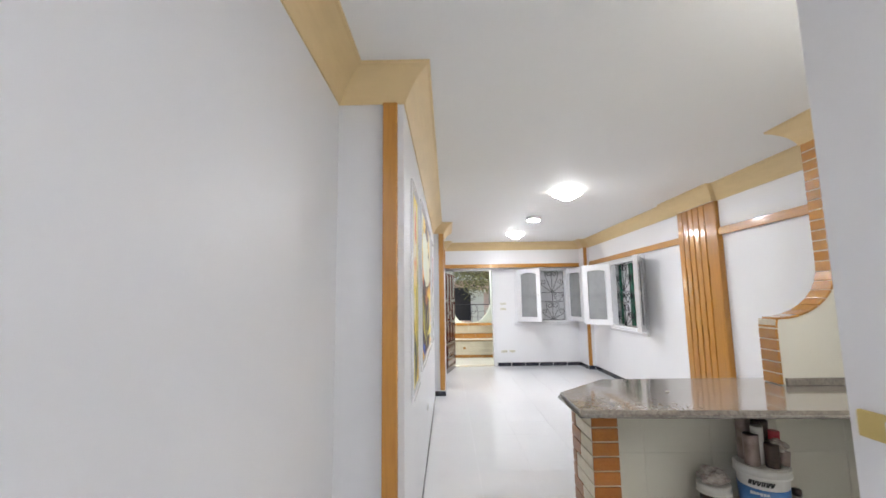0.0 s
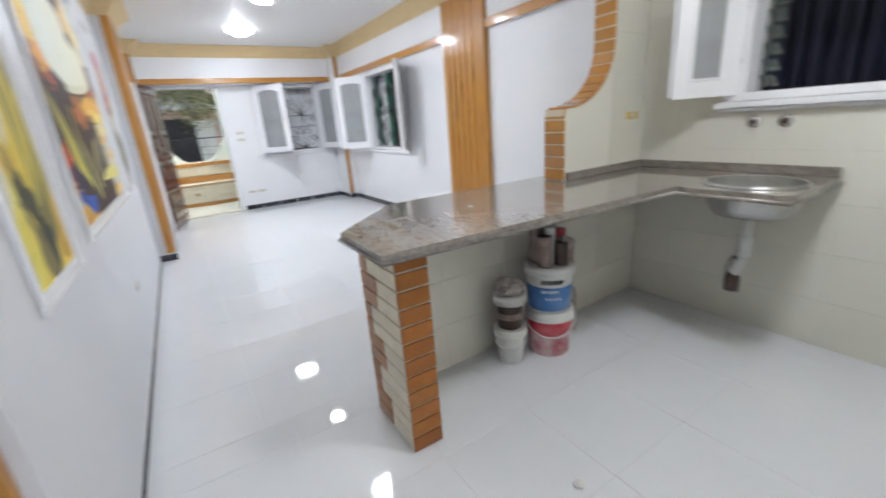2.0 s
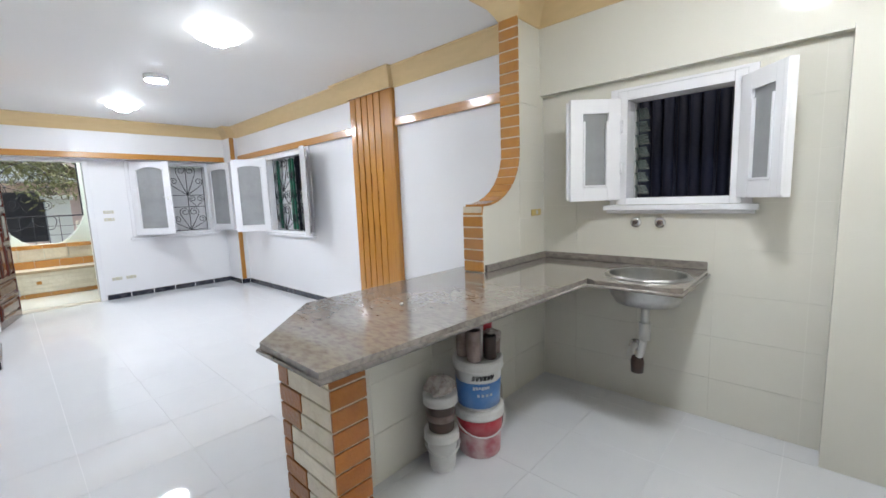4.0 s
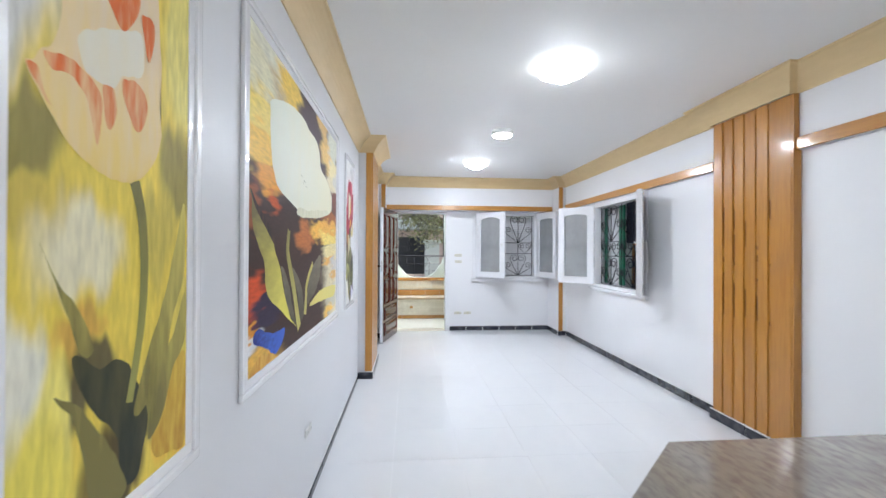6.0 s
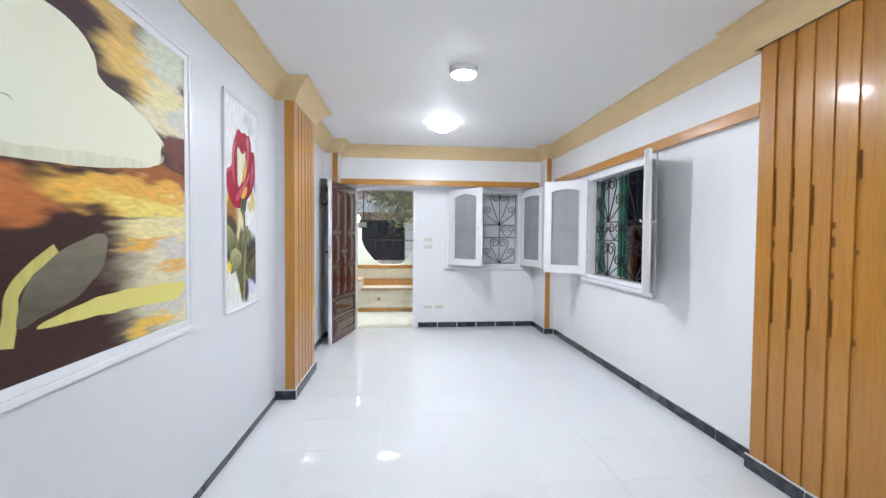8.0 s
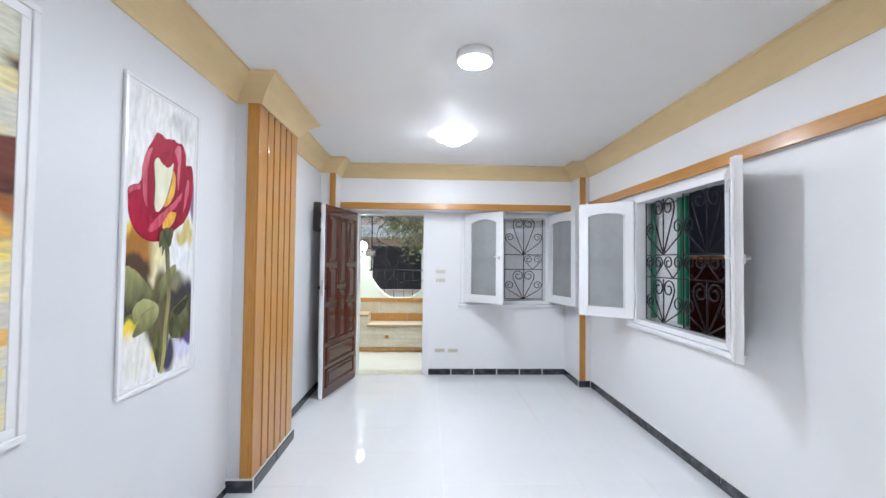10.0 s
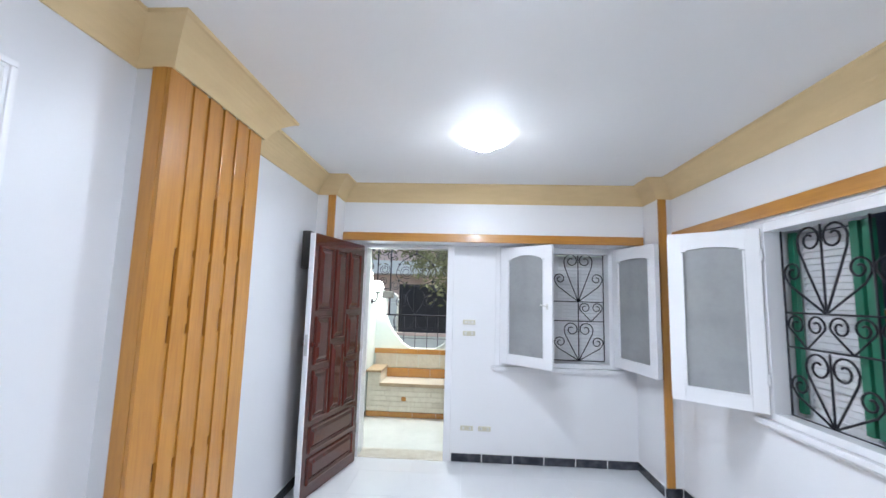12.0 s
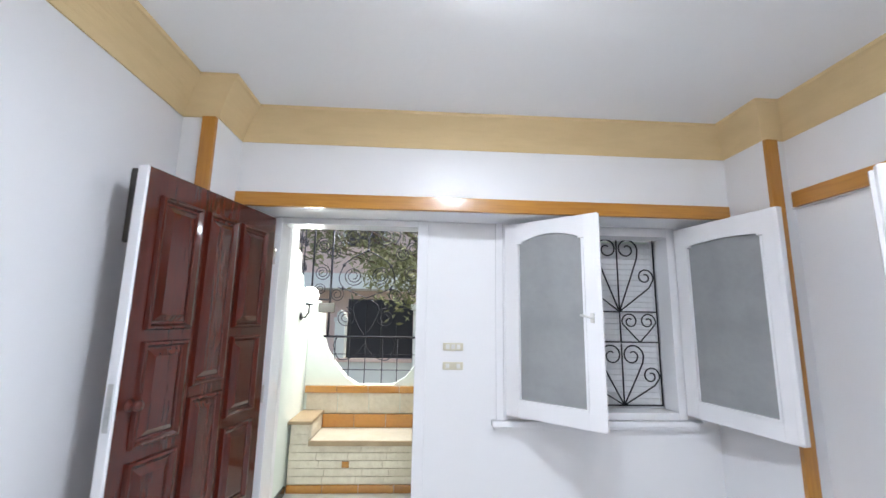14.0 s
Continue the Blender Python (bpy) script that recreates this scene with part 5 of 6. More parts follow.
p1.stroke("stem", [(0.573, 0.51), (0.624, 0.45), (0.643, 0.36), (0.62, 0.262), (0.55, 0.15)], 0.03, STEMOLIVE)
p1.shape("petal", [(0.053, 0.619), (0.103, 0.59), (0.175, 0.557), (0.288, 0.523), (0.421, 0.506), (0.554, 0.507), (0.679, 0.538), (0.76, 0.597), (0.745, 0.649), (0.76, 0.721), (0.745, 0.771), (0.72, 0.86), (0.62, 0.94), (0.42, 0.96), (0.26, 0.89), (0.2, 0.8), (0.188, 0.704), (0.16, 0.665), (0.111, 0.642), (0.085, 0.626)], CUP)
p1.shape("petal", [(0.266, 0.691), (0.382, 0.724), (0.595, 0.759), (0.628, 0.725), (0.611, 0.689), (0.503, 0.672), (0.447, 0.644), (0.382, 0.64), (0.299, 0.646), (0.266, 0.667)], CREAMSOFT)
p1.shape("petal", [(0.058, 0.618), (0.098, 0.596), (0.147, 0.58), (0.118, 0.598), (0.094, 0.619)], TIPS)
p1.shape("petal", [(0.12, 0.64), (0.204, 0.65), (0.292, 0.645), (0.37, 0.622), (0.375, 0.587), (0.357, 0.55), (0.325, 0.58), (0.288, 0.617), (0.224, 0.63), (0.147, 0.626)], TIPS)
p1.shape("petal", [(0.382, 0.638), (0.439, 0.639), (0.455, 0.607), (0.42, 0.575), (0.395, 0.59)], TIPS)
p1.shape("petal", [(0.503, 0.668), (0.60, 0.672), (0.65, 0.645), (0.62, 0.60), (0.56, 0.60), (0.489, 0.647)], TIPS)
p1.shape("petal", [(0.605, 0.79), (0.679, 0.797), (0.70, 0.77), (0.66, 0.722), (0.625, 0.756)], TIPS)
p1.shape("petal", [(0.36, 0.80), (0.44, 0.90), (0.56, 0.92), (0.60, 0.84), (0.579, 0.784), (0.489, 0.742), (0.43, 0.76)], TIPS)

# red rose, narrow picture
p3m = canvas_material("rose_canvas", 0.47, 1.27, (0.76, 0.755, 0.75), [
    (0.45, 0.27, 0.55, 0.13, (0.13, 0.10, 0.05)), (0.15, 0.44, 0.25, 0.08, (0.5, 0.3, 0.06)), (0.5, 0.44, 0.12, 0.06, (0.76, 0.70, 0.5)),     (0.75, 0.93, 0.2, 0.05, (0.6, 0.6, 0.6)), (0.06, 0.53, 0.16, 0.05, (0.72, 0.52, 0.1)), (0.08, 0.47, 0.3, 0.08, (0.46, 0.22, 0.03)), (0.12, 0.38, 0.34, 0.08, (0.06, 0.04, 0.02)), (0.38, 0.42, 0.14, 0.09, (0.76, 0.70, 0.42)), (0.82, 0.44, 0.16, 0.08, (0.76, 0.76, 0.78)),
    (0.85, 0.53, 0.14, 0.04, (0.6, 0.5, 0.2)), (0.05, 0.21, 0.2, 0.07, (0.80, 0.62, 0.06)), (0.42, 0.2, 0.28, 0.10, (0.10, 0.085, 0.04)), (0.78, 0.2, 0.3, 0.12, (0.04, 0.035, 0.04)), (0.15, 0.09, 0.3, 0.07, (0.76, 0.75, 0.70)),
    (0.85, 0.09, 0.16, 0.06, (0.66, 0.64, 0.8)), (0.44, 0.09, 0.1, 0.05, (0.74, 0.6, 0.12)), (0.62, 0.05, 0.12, 0.06, (0.05, 0.045, 0.09)), (0.97, 0.66, 0.06, 0.1, (0.24, 0.14, 0.24)),
    (0.10, 0.46, 0.30, 0.08, (0.34, 0.15, 0.03)), (0.08, 0.40, 0.32, 0.06, (0.08, 0.045, 0.025)), (0.10, 0.25, 0.26, 0.05, (0.14, 0.13, 0.06)), (0.84, 0.23, 0.34, 0.13, (0.045, 0.038, 0.042)), (0.9, 0.13, 0.14, 0.04, (0.10, 0.06, 0.2)), (0.42, 0.19, 0.2, 0.09, (0.12, 0.10, 0.05)), (0.72, 0.33, 0.1, 0.05, (0.22, 0.2, 0.12))], (3, 1))
p3 = Painting(6.232, 0.905, 0.47, 1.27, p3m, "narrow painting of a red rose with leaves, framed by moulding", 0.012, 0.02)
ROSEGRAD = blend("rose_petal_paint", (0.19, 0.002, 0.02), (0.44, 0.009, 0.045), -0.6, 1.6, -0.8, 0.45, 8, (1, 4, 1), 0.2)
ROSEHI = blend("rose_light_paint", (0.46, 0.012, 0.06), (0.74, 0.24, 0.3), 0.0, 1.2, -0.6, 0.6, 10, (1, 5, 1), 0.1)
LEAFTOP = blend("rose_leaf_paint", (0.035, 0.036, 0.02), (0.36, 0.36, 0.15), -0.4, 4.0, -1.15, 0.5, 9)
LEAFPALE = blend("rose_pale_leaf_paint", (0.16, 0.16, 0.07), (0.5, 0.49, 0.22), 1.0, 5.0, -1.2, 0.5, 9)
STEMGRAD = blend("rose_stem_paint", (0.08, 0.075, 0.04), (0.42, 0.38, 0.15), 0.0, -1.5, 1.0, 0.4, 9)
p3.shape("leaf", [(0.386, 0.142), (0.543, 0.167), (0.625, 0.158), (0.592, 0.067), (0.495, 0.011), (0.432, 0.059)], OLIVED)
p3.shape("leaf", [(0.0, 0.386), (0.098, 0.389), (0.224, 0.359), (0.341, 0.314), (0.395, 0.259), (0.252, 0.246), (0.085, 0.24), (0.0, 0.248)], LEAFTOP)
p3.shape("leaf", [(0.432, 0.263), (0.426, 0.296), (0.479, 0.341), (0.576, 0.38), (0.676, 0.398), (0.72, 0.391), (0.676, 0.343), (0.576, 0.296), (0.495, 0.266)], LEAFTOP)
p3.shape("leaf", [(0.642, 0.212), (0.727, 0.242), (0.96, 0.28), (0.96, 0.199), (0.93, 0.123), (0.693, 0.121), (0.625, 0.158)], OLIVED)
p3.shape("leaf", [(0.68, 0.22), (0.75, 0.24), (0.95, 0.272), (0.9, 0.235), (0.78, 0.205)], LEAFTOP)
p3.shape("leaf", [(0.107, 0.25), (0.167, 0.274), (0.267, 0.285), (0.386, 0.27), (0.454, 0.25), (0.371, 0.252), (0.252, 0.235), (0.139, 0.204), (0.117, 0.226)], LEAFPALE)
p3.shape("leaf", [(0.454, 0.25), (0.448, 0.214), (0.341, 0.179), (0.126, 0.162), (0.153, 0.194), (0.252, 0.233), (0.371, 0.25)], LEAFPALE)
p3.stroke("stem", [(0.54, 0.5), (0.568, 0.44), (0.59, 0.35), (0.607, 0.273), (0.568, 0.16), (0.562, 0.083), (0.52, 0.004)], 0.034, STEMGRAD)
p3.shape("petal", [(0.371, 0.873), (0.448, 0.868), (0.533, 0.865), (0.618, 0.872), (0.676, 0.869), (0.769, 0.867), (0.833, 0.834), (0.84, 0.791), (0.943, 0.795), (0.973, 0.725), (0.943, 0.641), (0.862, 0.583), (0.625, 0.518), (0.543, 0.5), (0.401, 0.482), (0.252, 0.484), (0.09, 0.522), (0.022, 0.567), (0.01, 0.61), (0.012, 0.652), (0.085, 0.667), (0.155, 0.68), (0.172, 0.70), (0.176, 0.732), (0.218, 0.785), (0.305, 0.838)], ROSEGRAD, 6)
p3.shape("petal", [(0.014, 0.65), (0.085, 0.663), (0.155, 0.672), (0.195, 0.63), (0.247, 0.59), (0.341, 0.56), (0.417, 0.533), (0.385, 0.49), (0.252, 0.489), (0.09, 0.527), (0.025, 0.57), (0.012, 0.61)], CRIMSON)
p3.shape("petal", [(0.016, 0.652), (0.085, 0.664), (0.15, 0.673), (0.158, 0.655), (0.08, 0.645), (0.02, 0.635)], ROSEHI)
p3.shape("petal", [(0.181, 0.69), (0.173, 0.732), (0.229, 0.787), (0.30, 0.81), (0.262, 0.763), (0.232, 0.696), (0.25, 0.632), (0.247, 0.603), (0.195, 0.635)], ROSEHI)
p3.shape("petal", [(0.84, 0.787), (0.943, 0.793), (0.97, 0.725), (0.936, 0.64), (0.833, 0.578), (0.7, 0.547), (0.78, 0.614), (0.833, 0.682), (0.851, 0.739)], CRIMSOND)
p3.shape("petal", [(0.335, 0.763), (0.395, 0.78), (0.448, 0.759), (0.543, 0.755), (0.618, 0.781), (0.599, 0.726), (0.543, 0.66), (0.482, 0.615), (0.407, 0.59), (0.347, 0.609), (0.359, 0.676)], CREAMP)
p3.shape("petal", [(0.371, 0.794), (0.463, 0.811), (0.576, 0.821), (0.625, 0.804), (0.599, 0.779), (0.511, 0.763), (0.448, 0.763), (0.395, 0.78)], CRIMSOND)
p3.shape("petal", [(0.401, 0.781), (0.426, 0.755), (0.511, 0.745), (0.599, 0.756), (0.618, 0.774), (0.543, 0.76), (0.47, 0.763)], CREAMD)
p3.shape("petal", [(0.618, 0.751), (0.665, 0.732), (0.645, 0.668), (0.566, 0.624), (0.495, 0.612), (0.553, 0.661), (0.599, 0.71)], AMBER)
p3.shape("petal", [(0.642, 0.83), (0.7, 0.86), (0.74, 0.845), (0.745, 0.791), (0.73, 0.732), (0.71, 0.689), (0.69, 0.734), (0.69, 0.79)], ROSEHI)
p3.shape("petal", [(0.84, 0.70), (0.88, 0.74), (0.90, 0.70), (0.86, 0.64), (0.80, 0.6), (0.82, 0.65)], ROSEHI)
p3.shape("petal", [(0.511, 0.579), (0.608, 0.598), (0.686, 0.597), (0.642, 0.559), (0.576, 0.537), (0.479, 0.536)], AMBER)
p3.shape("petal", [(0.78, 0.679), (0.7, 0.66), (0.576, 0.617), (0.432, 0.582), (0.311, 0.545), (0.267, 0.522), (0.326, 0.517), (0.448, 0.542), (0.543, 0.581), (0.7, 0.629), (0.762, 0.657)], ROSEHI)
p3.shape("sepal", [(0.463, 0.524), (0.642, 0.532), (0.625, 0.489), (0.592, 0.465), (0.543, 0.478), (0.479, 0.43), (0.489, 0.469), (0.432, 0.467)], OLIVED)


# ---- porch and street outside the door ----
YO = YF + T
PALEST = mat("pale_stone_slab", (0.66, 0.6, 0.5), 0.3, stain=0.4, stain_scale=6, grain=0.25, grain_scale=18, dark=(0.46, 0.38, 0.28))
PORCHF = mat("pale_porch_tile", (0.78, 0.78, 0.73), 0.16, stain=0.15, stain_scale=2.5, grain=0.1, grain_scale=12)
structure(part("porch_floor", box((-0.3, YO, -0.08), (6.0, 11.6, 0.004)), PORCHF), "pale polished porch floor", "floor")
side = [(YO, 0.0), (11.62, 0.0), (11.62, 1.62), (11.18, 1.62), (11.16, 1.84), (11.06, 1.86), (11.04, 2.04), (10.93, 2.06), (10.91, 2.79), (YO, 2.79)]
structure(part("porch_wall_side", prism(side, -0.03, 0.10, 0), PORCHW), "pale green painted porch wall with a stepped edge", "wall")
structure(part("porch_wall_end", box((5.8, YO, 0), (6.0, 11.45, 2.79)), PORCHW), "pale painted porch end wall", "wall")
structure(part("porch_skirting", box((0.10, YO, 0.004), (0.115, 11.0, 0.07)), BLACK), "dark stone porch baseboard", "baseboard")
bowl = [(0.05, 2.79), (0.05, 1.62), (0.19, 1.62), (0.19, 1.50), (0.24, 1.50), (0.24, 1.27), (0.29, 1.13), (0.375, 1.01), (0.49, 0.88), (0.60, 0.812), (0.94, 0.812), (1.06, 0.88), (1.17, 1.01), (1.25, 1.13), (1.30, 1.27), (1.30, 2.79)]
bm = prism([(0.0, 0.0), (6.0, 0.0), (6.0, 2.79)] + bowl[::-1][:-2] + [(0.0, 1.62)], 11.45, 11.57, 1)
structure(part("porch_wall_front", bm, PORCHW), "pale porch wall with a bowl-shaped opening", "wall")

structure(part("porch_ceiling", box((-0.3, YO, 2.791), (6.0, 11.62, 2.94)), PORCHW), "pale painted porch ceiling", "ceiling")
dome_lamp(pose(0.75, 11.2, 2.79), "lit round opal glass dome lamp on the porch ceiling", PORCHLAMP, 0.8)
BROWNST = mat("brown_stone_slab", (0.42, 0.31, 0.19), 0.35, grain=0.35, grain_scale=20, stain=0.4, stain_scale=6, dark=(0.26, 0.18, 0.1))
bench = empty("masonry_bench")
part("core", boxes(((0.12, 11.03, 0.004), (2.4, 11.45, 0.392)), ((0.12, 11.03, 0.392), (0.28, 11.45, 0.555))), MORTAR, bench)
rnd = random.Random(9)
for r in range(5):
    x = 0.115
    z0 = 0.075 + r * 0.063
    while x < 2.3:
        w = rnd.uniform(0.22, 0.38)
        part("brick", box((x + 0.003, 11.018, z0 + 0.003), (x + w - 0.003, 11.03, z0 + 0.06), 0.002), STONE, bench)
        if r == 2 and x < 0.6 < x + w:
            part("inset_tile", box((0.57, 11.012, z0 + 0.006), (0.63, 11.02, z0 + 0.056), 0.002), BRICK_Y, bench)
        x += w
for r in range(2):
    part("brick", box((0.124, 11.018, 0.396 + r * 0.078), (0.276, 11.03, 0.47 + r * 0.078), 0.002), STONE, bench)
    part("brick", box((0.28, 11.03, 0.43 + r * 0.062), (0.292, 11.44, 0.488 + r * 0.062), 0.002), STONE, bench)
x = 0.115
while x < 2.3:
    part("plinth_tile", box((x + 0.002, 11.012, 0.006), (x + 0.298, 11.03, 0.07), 0.003), BRICK_Y, bench)
    x += 0.3
part("seat_slab", box((0.294, 11.0, 0.393), (2.4, 11.40, 0.428), 0.006), PALEST, bench)
part("seat_edge", box((0.285, 10.975, 0.388), (2.4, 10.999, 0.43), 0.006), BROWNST, bench, "brown stone front edge")
part("arm_slab", box((0.105, 10.98, 0.556), (0.305, 11.44, 0.585), 0.006), BROWNST, bench, "brown stone arm slab")
x = 0.296
while x < 2.3:
    part("riser_tile", box((x + 0.002, 11.405, 0.43), (x + 0.298, 11.45, 0.55), 0.003), BRICK_Y, bench)
    part("back_tile", box((x + 0.003 - 0.17, 11.435, 0.552), (x + 0.297 - 0.17, 11.45, 0.742), 0.003), STONE, bench)
    part("cap_tile", box((x + 0.002 - 0.18, 11.40, 0.744), (x + 0.298 - 0.18, 11.46, 0.808), 0.004), BRICK_Y, bench)
    x += 0.3
tagged(bench, "built-in masonry bench with cream stone and orange tiles", "bench")

gate = empty("iron_grille")
GY = 11.50


def iron(name, pts, r=0.005, y=GY):
    return part(name, tube(bmesh.new(), [(x, y, z) for x, z in pts], r, 6), IRON, gate)


def coil(cx, cz, r, a0, turns):
    return iron("scroll", spiral(cx, cz, r, a0, turns, 26), 0.0048)


def bend(pts):
    """A smooth open line through the points."""
    p = [Vector(q) for q in [pts[0]] + pts + [pts[-1]]]
    out = []
    for a, b, c, d in zip(p, p[1:], p[2:], p[3:]):
        for i in range(7):
            t = i / 7
            out.append(0.5 * ((2 * b) + (c - a) * t + (2 * a - 5 * b + 4 * c - d) * t * t + (3 * b - a - 3 * c + d) * t * t * t))
    return [(q.x, q.y) for q in out] + [tuple(pts[-1])]


for x, z, r in ((0.28, 1.27, 0.012), (1.29, 1.27, 0.012), (0.09, 1.63, 0.010)):
    iron("upright_bar", [(x, z), (x, 2.7)], r)
iron("cross_bar", [(0.24, 1.27), (1.30, 1.27)], 0.012)
iron("cross_bar", [(0.06, 1.635), (0.28, 1.635)], 0.009)
iron("cross_bar", [(0.06, 2.66), (1.30, 2.66)], 0.009)
part("bracket", box((0.185, 11.42, 1.505), (0.345, 11.452, 1.60), 0.006), DARKHOLE, gate)
CX = 0.645
for s in (-1, 1):
    iron("scroll", bend([(CX, 2.15), (CX + s * 0.13, 2.085), (CX + s * 0.235, 2.0), (CX + s * 0.285, 1.85), (CX + s * 0.225, 1.755), (CX + s * 0.1, 1.70), (CX, 1.66)]), 0.006)
    iron("scroll", bend([(CX, 2.15), (CX + s * 0.015, 2.31), (CX + s * 0.10, 2.42), (CX + s * 0.24, 2.44), (CX + s * 0.33, 2.34), (CX + s * 0.28, 2.22)]), 0.006)
    coil(CX + s * 0.14, 1.88, 0.10, 0.5 * s, 2.2 * s)
    coil(CX + s * 0.17, 2.30, 0.11, 1.6 + 1.2 * s, -2.1 * s)
    coil(CX + s * 0.30, 1.69, 0.075, 1.5, 2.0 * s)
    coil(CX + s * 0.36, 2.12, 0.08, 1.5, 2.0 * s)
    coil(CX + s * 0.46, 2.19, 0.085, 1.5, -2.1 * s)
    coil(CX + s * 0.46, 1.91, 0.085, 1.5, 2.1 * s)
    coil(CX + s * 0.47, 1.74, 0.065, 4.5, 2.0 * s)
    coil(CX + s * 0.46, 2.43, 0.09, 1.5, 2.1 * s)
    coil(CX + s * 0.2, 1.46, 0.10, 1.5, 2.0 * s)
    iron("scroll", bend([(CX, 1.28), (CX + s * 0.08, 1.40), (CX + s * 0.13, 1.56), (CX + s * 0.05, 1.64)]), 0.005)
    iron("scroll", bend([(CX, 1.20), (CX + s * 0.1, 1.08), (CX + s * 0.24, 1.05), (CX + s * 0.3, 1.18), (CX + s * 0.27, 1.26)]), 0.005)
    for dx, z in ((0.24, 1.99), (0.24, 1.755), (0.0, 2.15)):
        part("collar", lathe([(0.0, -0.018), (0.015, -0.01), (0.017, 0.004), (0.009, 0.016), (0.0, 0.02)], 10, pose(CX + s * (dx + 0.002), GY, z)), IRON, gate)
for x, z in ((0.36, 1.02), (0.5, 0.87), (0.66, 0.812), (0.83, 0.812), (0.98, 0.82)):
    iron("lower_bar", [(x, z), (x, 1.27)], 0.0045)
for z, a, b in ((0.95, 0.44, 1.12), (1.1, 0.33, 1.22)):
    iron("lower_bar", [(a, z), (b, z)], 0.004)
tagged(gate, "black wrought iron grille with scrolls in the opening", "iron grille")
railing = empty("side_railing")
for k, y in enumerate((11.02, 11.12, 11.22, 11.34)):
    part("upright_bar", tube(bmesh.new(), [(0.04, y, (2.06, 1.87, 1.63, 1.63)[k]), (0.04, y, 2.7)], 0.006, 6), IRON, railing)
for z in (1.95, 2.2, 2.45):
    for y in (11.17, 11.30, 11.40):
        part("scroll", tube(bmesh.new(), [(0.04, y + (px - 0.0), pz) for px, pz in spiral(0, z, 0.05, 1.5, 1.9)], 0.0045, 6), IRON, railing)
tagged(railing, "black iron scrolls in the side wall's stepped opening", "iron railing")

sc = empty("wall_lamp")
part("globe", lathe([(0.03, -0.075), (0.058, -0.058), (0.076, -0.02), (0.078, 0.01), (0.064, 0.047), (0.032, 0.071), (0.0, 0.077)], 28), SCONCE, sc)
part("arm", tube(bmesh.new(), [(-0.07, 0, -0.2), (-0.03, 0, -0.205), (0, 0, -0.16), (0, 0, -0.072)], 0.008, 8), IRON, sc)
part("holder", lathe([(0.034, -0.092), (0.042, -0.072), (0.03, -0.066)], 18), IRON, sc)
part("wall_rose", lathe([(0.035, 0), (0.032, 0.012), (0.0, 0.016)], 18, pose(-0.0715, 0, -0.2, 0, 90, 0)), IRON, sc)
sc.matrix_world = pose(0.172, 11.14, 1.66)
tagged(sc, "lit round globe wall lamp on an iron arm", "wall lamp")

structure(part("ground", box((-60, 11.57, -0.6), (60, 80, -0.35)), GROUND), "dusty street ground", "ground")
gatew = empty("street_gate")
part("sheet", box((-0.31, 16.0, 0.631), (1.05, 16.06, 1.83)), DARKGATE, gatew)
for i in range(5):
    part("rib", box((-0.29 + i * 0.32, 15.97, 0.64), (-0.25 + i * 0.32, 16.0, 1.82)), DARKGATE, gatew)
tagged(gatew, "dark sheet metal street gate", "gate")
low = empty("low_wall")
part("wall", box((-4.0, 15.9, -0.36), (1.055, 16.2, 0.56)), PORCHW, low)
part("coping", box((-4.0, 15.82, 0.56), (1.055, 16.25, 0.63), 0.012), ROSYWALL, low)
tagged(low, "low pale plastered wall under the street gate", "garden wall")
small = empty("gate_pillar")
part("shaft", box((-0.54, 15.85, 0.631), (-0.33, 16.2, 1.36), 0.01), PORCHW, small)
part("cap", prism([(-0.56, 1.361), (-0.30, 1.361), (-0.30, 1.44), (-0.36, 1.46), (-0.37, 1.54), (-0.44, 1.60), (-0.50, 1.54), (-0.51, 1.46), (-0.56, 1.44)], 15.85, 16.2, 1), PORCHW, small)
tagged(small, "small white pillar with a curved cap beside the gate", "pillar")
post = empty("gate_pillar")
part("shaft", box((1.06, 15.8, -0.35), (1.52, 16.3, 1.62), 0.01), PORCHW, post)
part("cap", box((1.0, 15.74, 1.62), (1.58, 16.36, 1.74), 0.02), PORCHW, post)
tagged(post, "white plastered gate pillar with a cap", "pillar")
house = empty("house")
part("wall", box((-9, 20, -0.35), (10, 24, 6.2)), ROSYWALL, house)
part("roof_slab", box((-9.4, 19.4, 6.2), (10.4, 24.4, 6.5)), PORCHW, house)
part("balcony_slab", box((-6, 19.0, 2.25), (6, 20, 2.68)), PORCHW, house)
part("balcony_parapet", box((-6, 19.0, 2.681), (6, 19.12, 3.45)), ROSYWALL, house)
for x in (-4.5, -1.2, 2.1, 5.4):
    w = part("window", box((x, 19.96, 3.6), (x + 1.2, 20.02, 5.2)), DARKGATE, house)
    part("window_frame", boxes(((x - 0.08, 19.94, 3.52), (x, 20.0, 5.28)), ((x + 1.2, 19.94, 3.52), (x + 1.28, 20.0, 5.28)), ((x, 19.94, 5.2), (x + 1.2, 20.0, 5.28))), PORCHW, w)
tagged(house, "rosy plastered two-storey house across the street", "house")
fence = empty("garden_wall")
part("wall", box((1.6, 15.9, -0.35), (9, 16.1, 1.0)), PORCHW, fence)
part("coping", box((1.6, 15.85, 1.0), (9, 16.15, 1.08), 0.01), MARBLE, fence)
tagged(fence, "low white street wall beside the gate", "garden wall")

# tree: trunk, limbs, many small leaves in drooping sprays
tree = empty("olive_tree")
bm = bmesh.new()
rnd = random.Random(12)


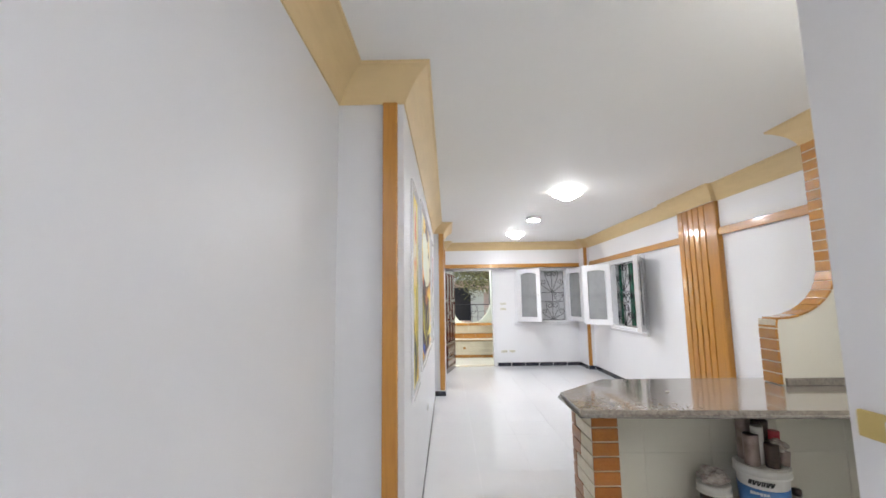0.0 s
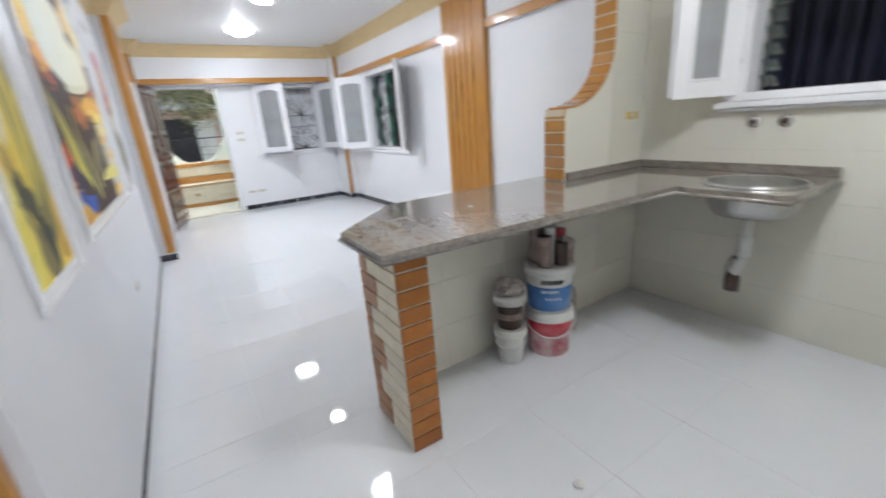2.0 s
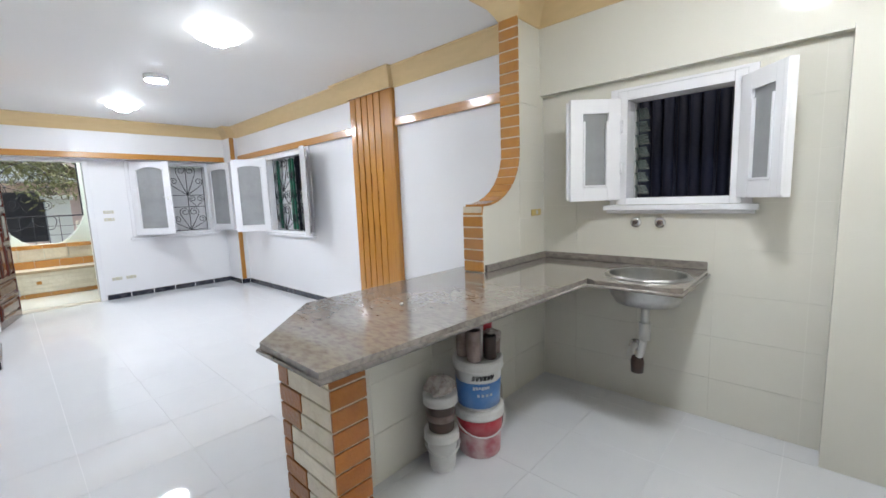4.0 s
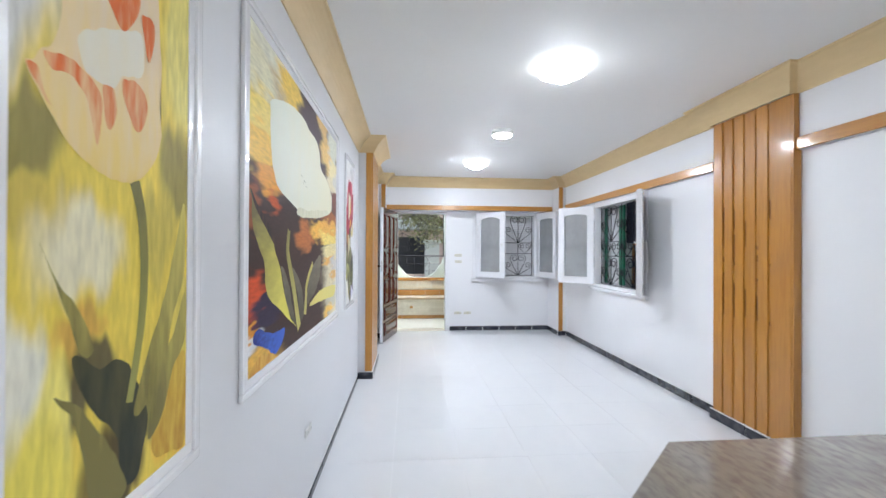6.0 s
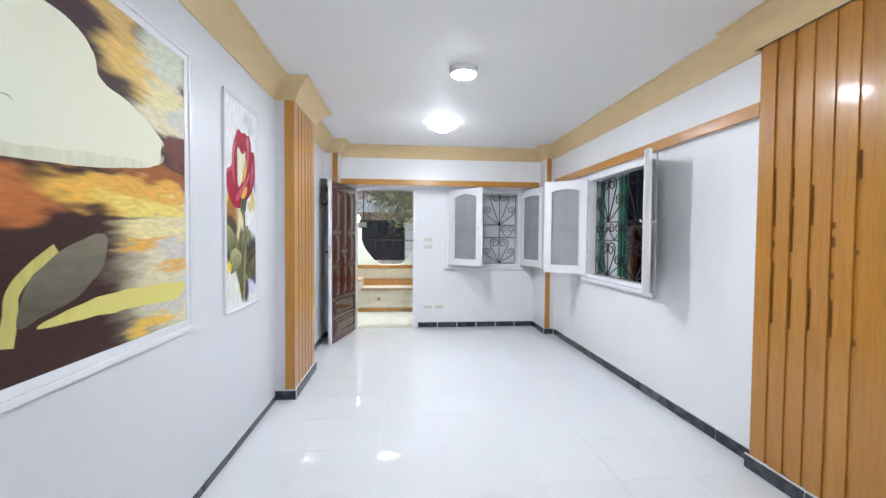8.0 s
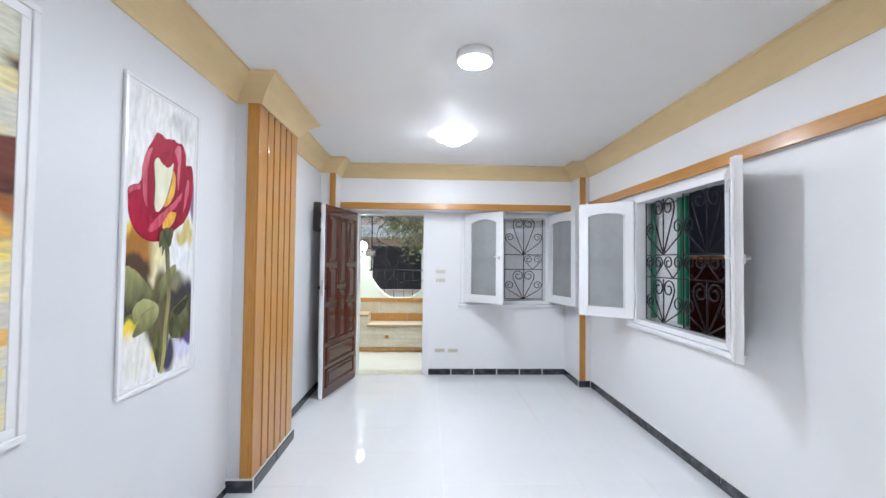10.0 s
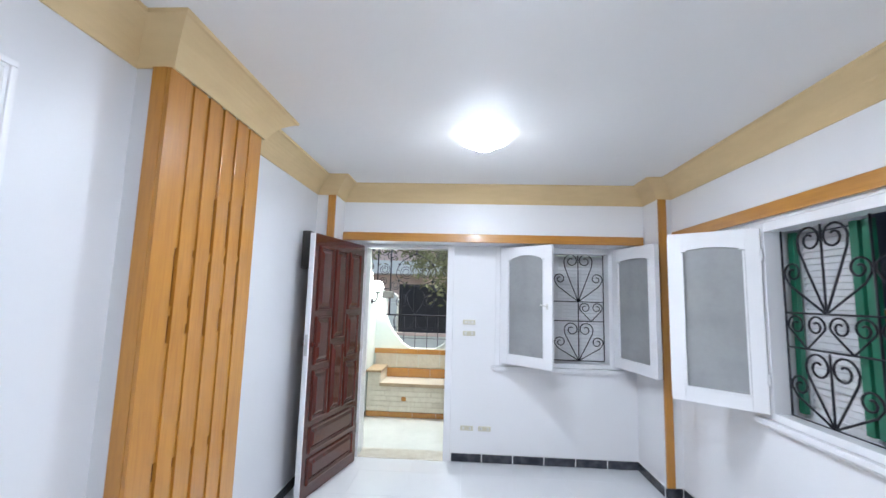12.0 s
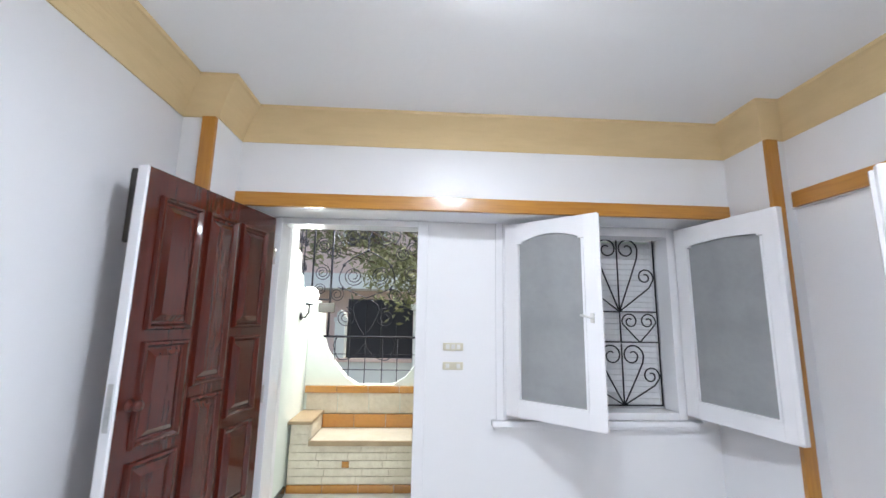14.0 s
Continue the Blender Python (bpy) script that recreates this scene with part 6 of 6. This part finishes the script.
def limb(a, b, r0, r1):
    a, b = Vector(a), Vector(b)
    pts = [a.lerp(b, t) + Vector((math.sin(5 * t + r0 * 90), math.cos(4 * t + r0 * 50), 0)) * 0.06 for t in (0, 0.25, 0.5, 0.75, 1)]
    rings = []
    for i, p in enumerate(pts):
        r = r0 + (r1 - r0) * i / 4
        rings.append([bm.verts.new(p + Vector((r * math.cos(k), r * math.sin(k), 0.3 * r * math.cos(k)))) for k in np.linspace(0, 2 * math.pi, 9)[:-1]])
    for p, q in zip(rings, rings[1:]):
        for k in range(8):
            bm.faces.new((p[k], p[(k + 1) % 8], q[(k + 1) % 8], q[k]))


limb((2.5, 14.0, -0.4), (2.3, 14.1, 1.9), 0.17, 0.11)
tips = []
for i in range(16):
    e = (1.35 + rnd.uniform(-2.3, 2.2), 14.0 + rnd.uniform(-1.0, 1.0), rnd.uniform(2.3, 4.3))
    limb((2.3, 14.1, 1.85), e, 0.05, 0.015)
    tips.append(Vector(e))
part("trunk", bm, BARK, tree)
lv, lf_ = [], []
for tip in tips + [Vector((rnd.uniform(-0.9, 3.4), 14.0 + rnd.uniform(-1.0, 0.8), rnd.uniform(2.2, 4.6))) for _ in range(38)] + [Vector((1.25, 13.2, 2.0)), Vector((1.5, 13.3, 1.85)), Vector((1.05, 13.3, 2.15)), Vector((0.5, 13.8, 2.3)), Vector((0.98, 13.2, 1.78)), Vector((0.85, 13.2, 1.98)), Vector((1.0, 13.2, 2.25))]:
    for _ in range(150):
        c = tip + Vector((rnd.gauss(0, 0.25), rnd.gauss(0, 0.22), rnd.gauss(0, 0.15)))
        d = Vector((rnd.gauss(0, 1), rnd.gauss(0, 1), rnd.gauss(-0.6, 0.6))).normalized()
        n = d.cross(Vector((rnd.gauss(0, 1), rnd.gauss(0, 1), rnd.gauss(0, 1)))).normalized()
        s = rnd.uniform(0.04, 0.085)
        k = len(lv)
        lv += [c - d * s, c + n * s * 0.3, c + d * s, c - n * s * 0.3]
        lf_.append((k, k + 1, k + 2, k + 3))
me = bpy.data.meshes.new("crown")
me.from_pydata([tuple(v) for v in lv], [], lf_)
me.materials.append(LEAF)
crown = new("crown", me)
crown.parent = tree
tagged(tree, "olive-green street tree with drooping small leaves", "tree")

# narrow yard outside the long wall's window
structure(part("yard_floor", box((XR + T, 5.0, -0.1), (XR + 2.2, YO + 0.6, 0.0)), GROUND), "grey yard floor", "ground")
structure(part("yard_wall", box((XR + 1.7, 5.0, 0.0), (XR + 1.9, YO + 0.6, 1.55)), PORCHW), "pale yard wall outside the window", "wall")
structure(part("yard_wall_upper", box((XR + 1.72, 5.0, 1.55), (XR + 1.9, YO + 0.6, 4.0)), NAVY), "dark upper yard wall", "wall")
# unseen cover and dark ends, added so that no sky light fills the yard
structure(part("yard_roof", box((XR + T, 5.0, 3.2), (XR + 1.9, YO + 0.6, 3.3)), NAVY), "unseen dark cover added to keep sky light out of the yard", "roof")
structure(part("yard_wall_ends", boxes(((XR + T, 4.9, 0), (XR + 1.9, 5.0, 3.3)), ((XR + T, YO + 0.5, 0), (XR + 1.9, YO + 0.6, 3.3))), NAVY), "dark ends added to close the yard off from the sky", "wall")
yd = empty("yard_door")
part("leaf", box((XR + 1.655, 9.28, 0.0), (XR + 1.699, 10.08, 1.50), 0.004), MAHOG, yd)
part("frame", boxes(((XR + 1.65, 9.21, 0), (XR + 1.699, 9.28, 1.54)), ((XR + 1.65, 10.08, 0), (XR + 1.699, 10.15, 1.54)), ((XR + 1.65, 9.28, 1.5), (XR + 1.699, 10.08, 1.54))), WOOD, yd)
tagged(yd, "brown wooden yard door beyond the grille", "door")


# ---- floor tiles ----
floor = structure(empty("floor"), "glossy white ceramic floor tiles with fine joints", "floor")
TS = 0.45
cache = {}


def lay(x0, x1, y0, y1):
    nx, ny = math.ceil((x1 - x0) / TS), math.ceil((y1 - y0) / TS)
    for i in range(nx):
        for j in range(ny):
            a, b = x0 + i * TS, min(x1, x0 + (i + 1) * TS)
            c, d = y0 + j * TS, min(y1, y0 + (j + 1) * TS)
            key = (round(b - a, 4), round(d - c, 4))
            if key not in cache:
                ob = part("floor_tile", box((0.0007, 0.0007, -0.012), (key[0] - 0.0007, key[1] - 0.0007, 0.0)), TILE, floor)
                cache[key] = ob.data
            else:
                ob = new("floor_tile", cache[key])
                ob.parent = floor
            ob.location = (a, c, 0)


lay(0.0, XR, YP1, YF)
lay(XH0, XK, YK0, YP1)
lay(XH0, XH1, -0.9, YK0)
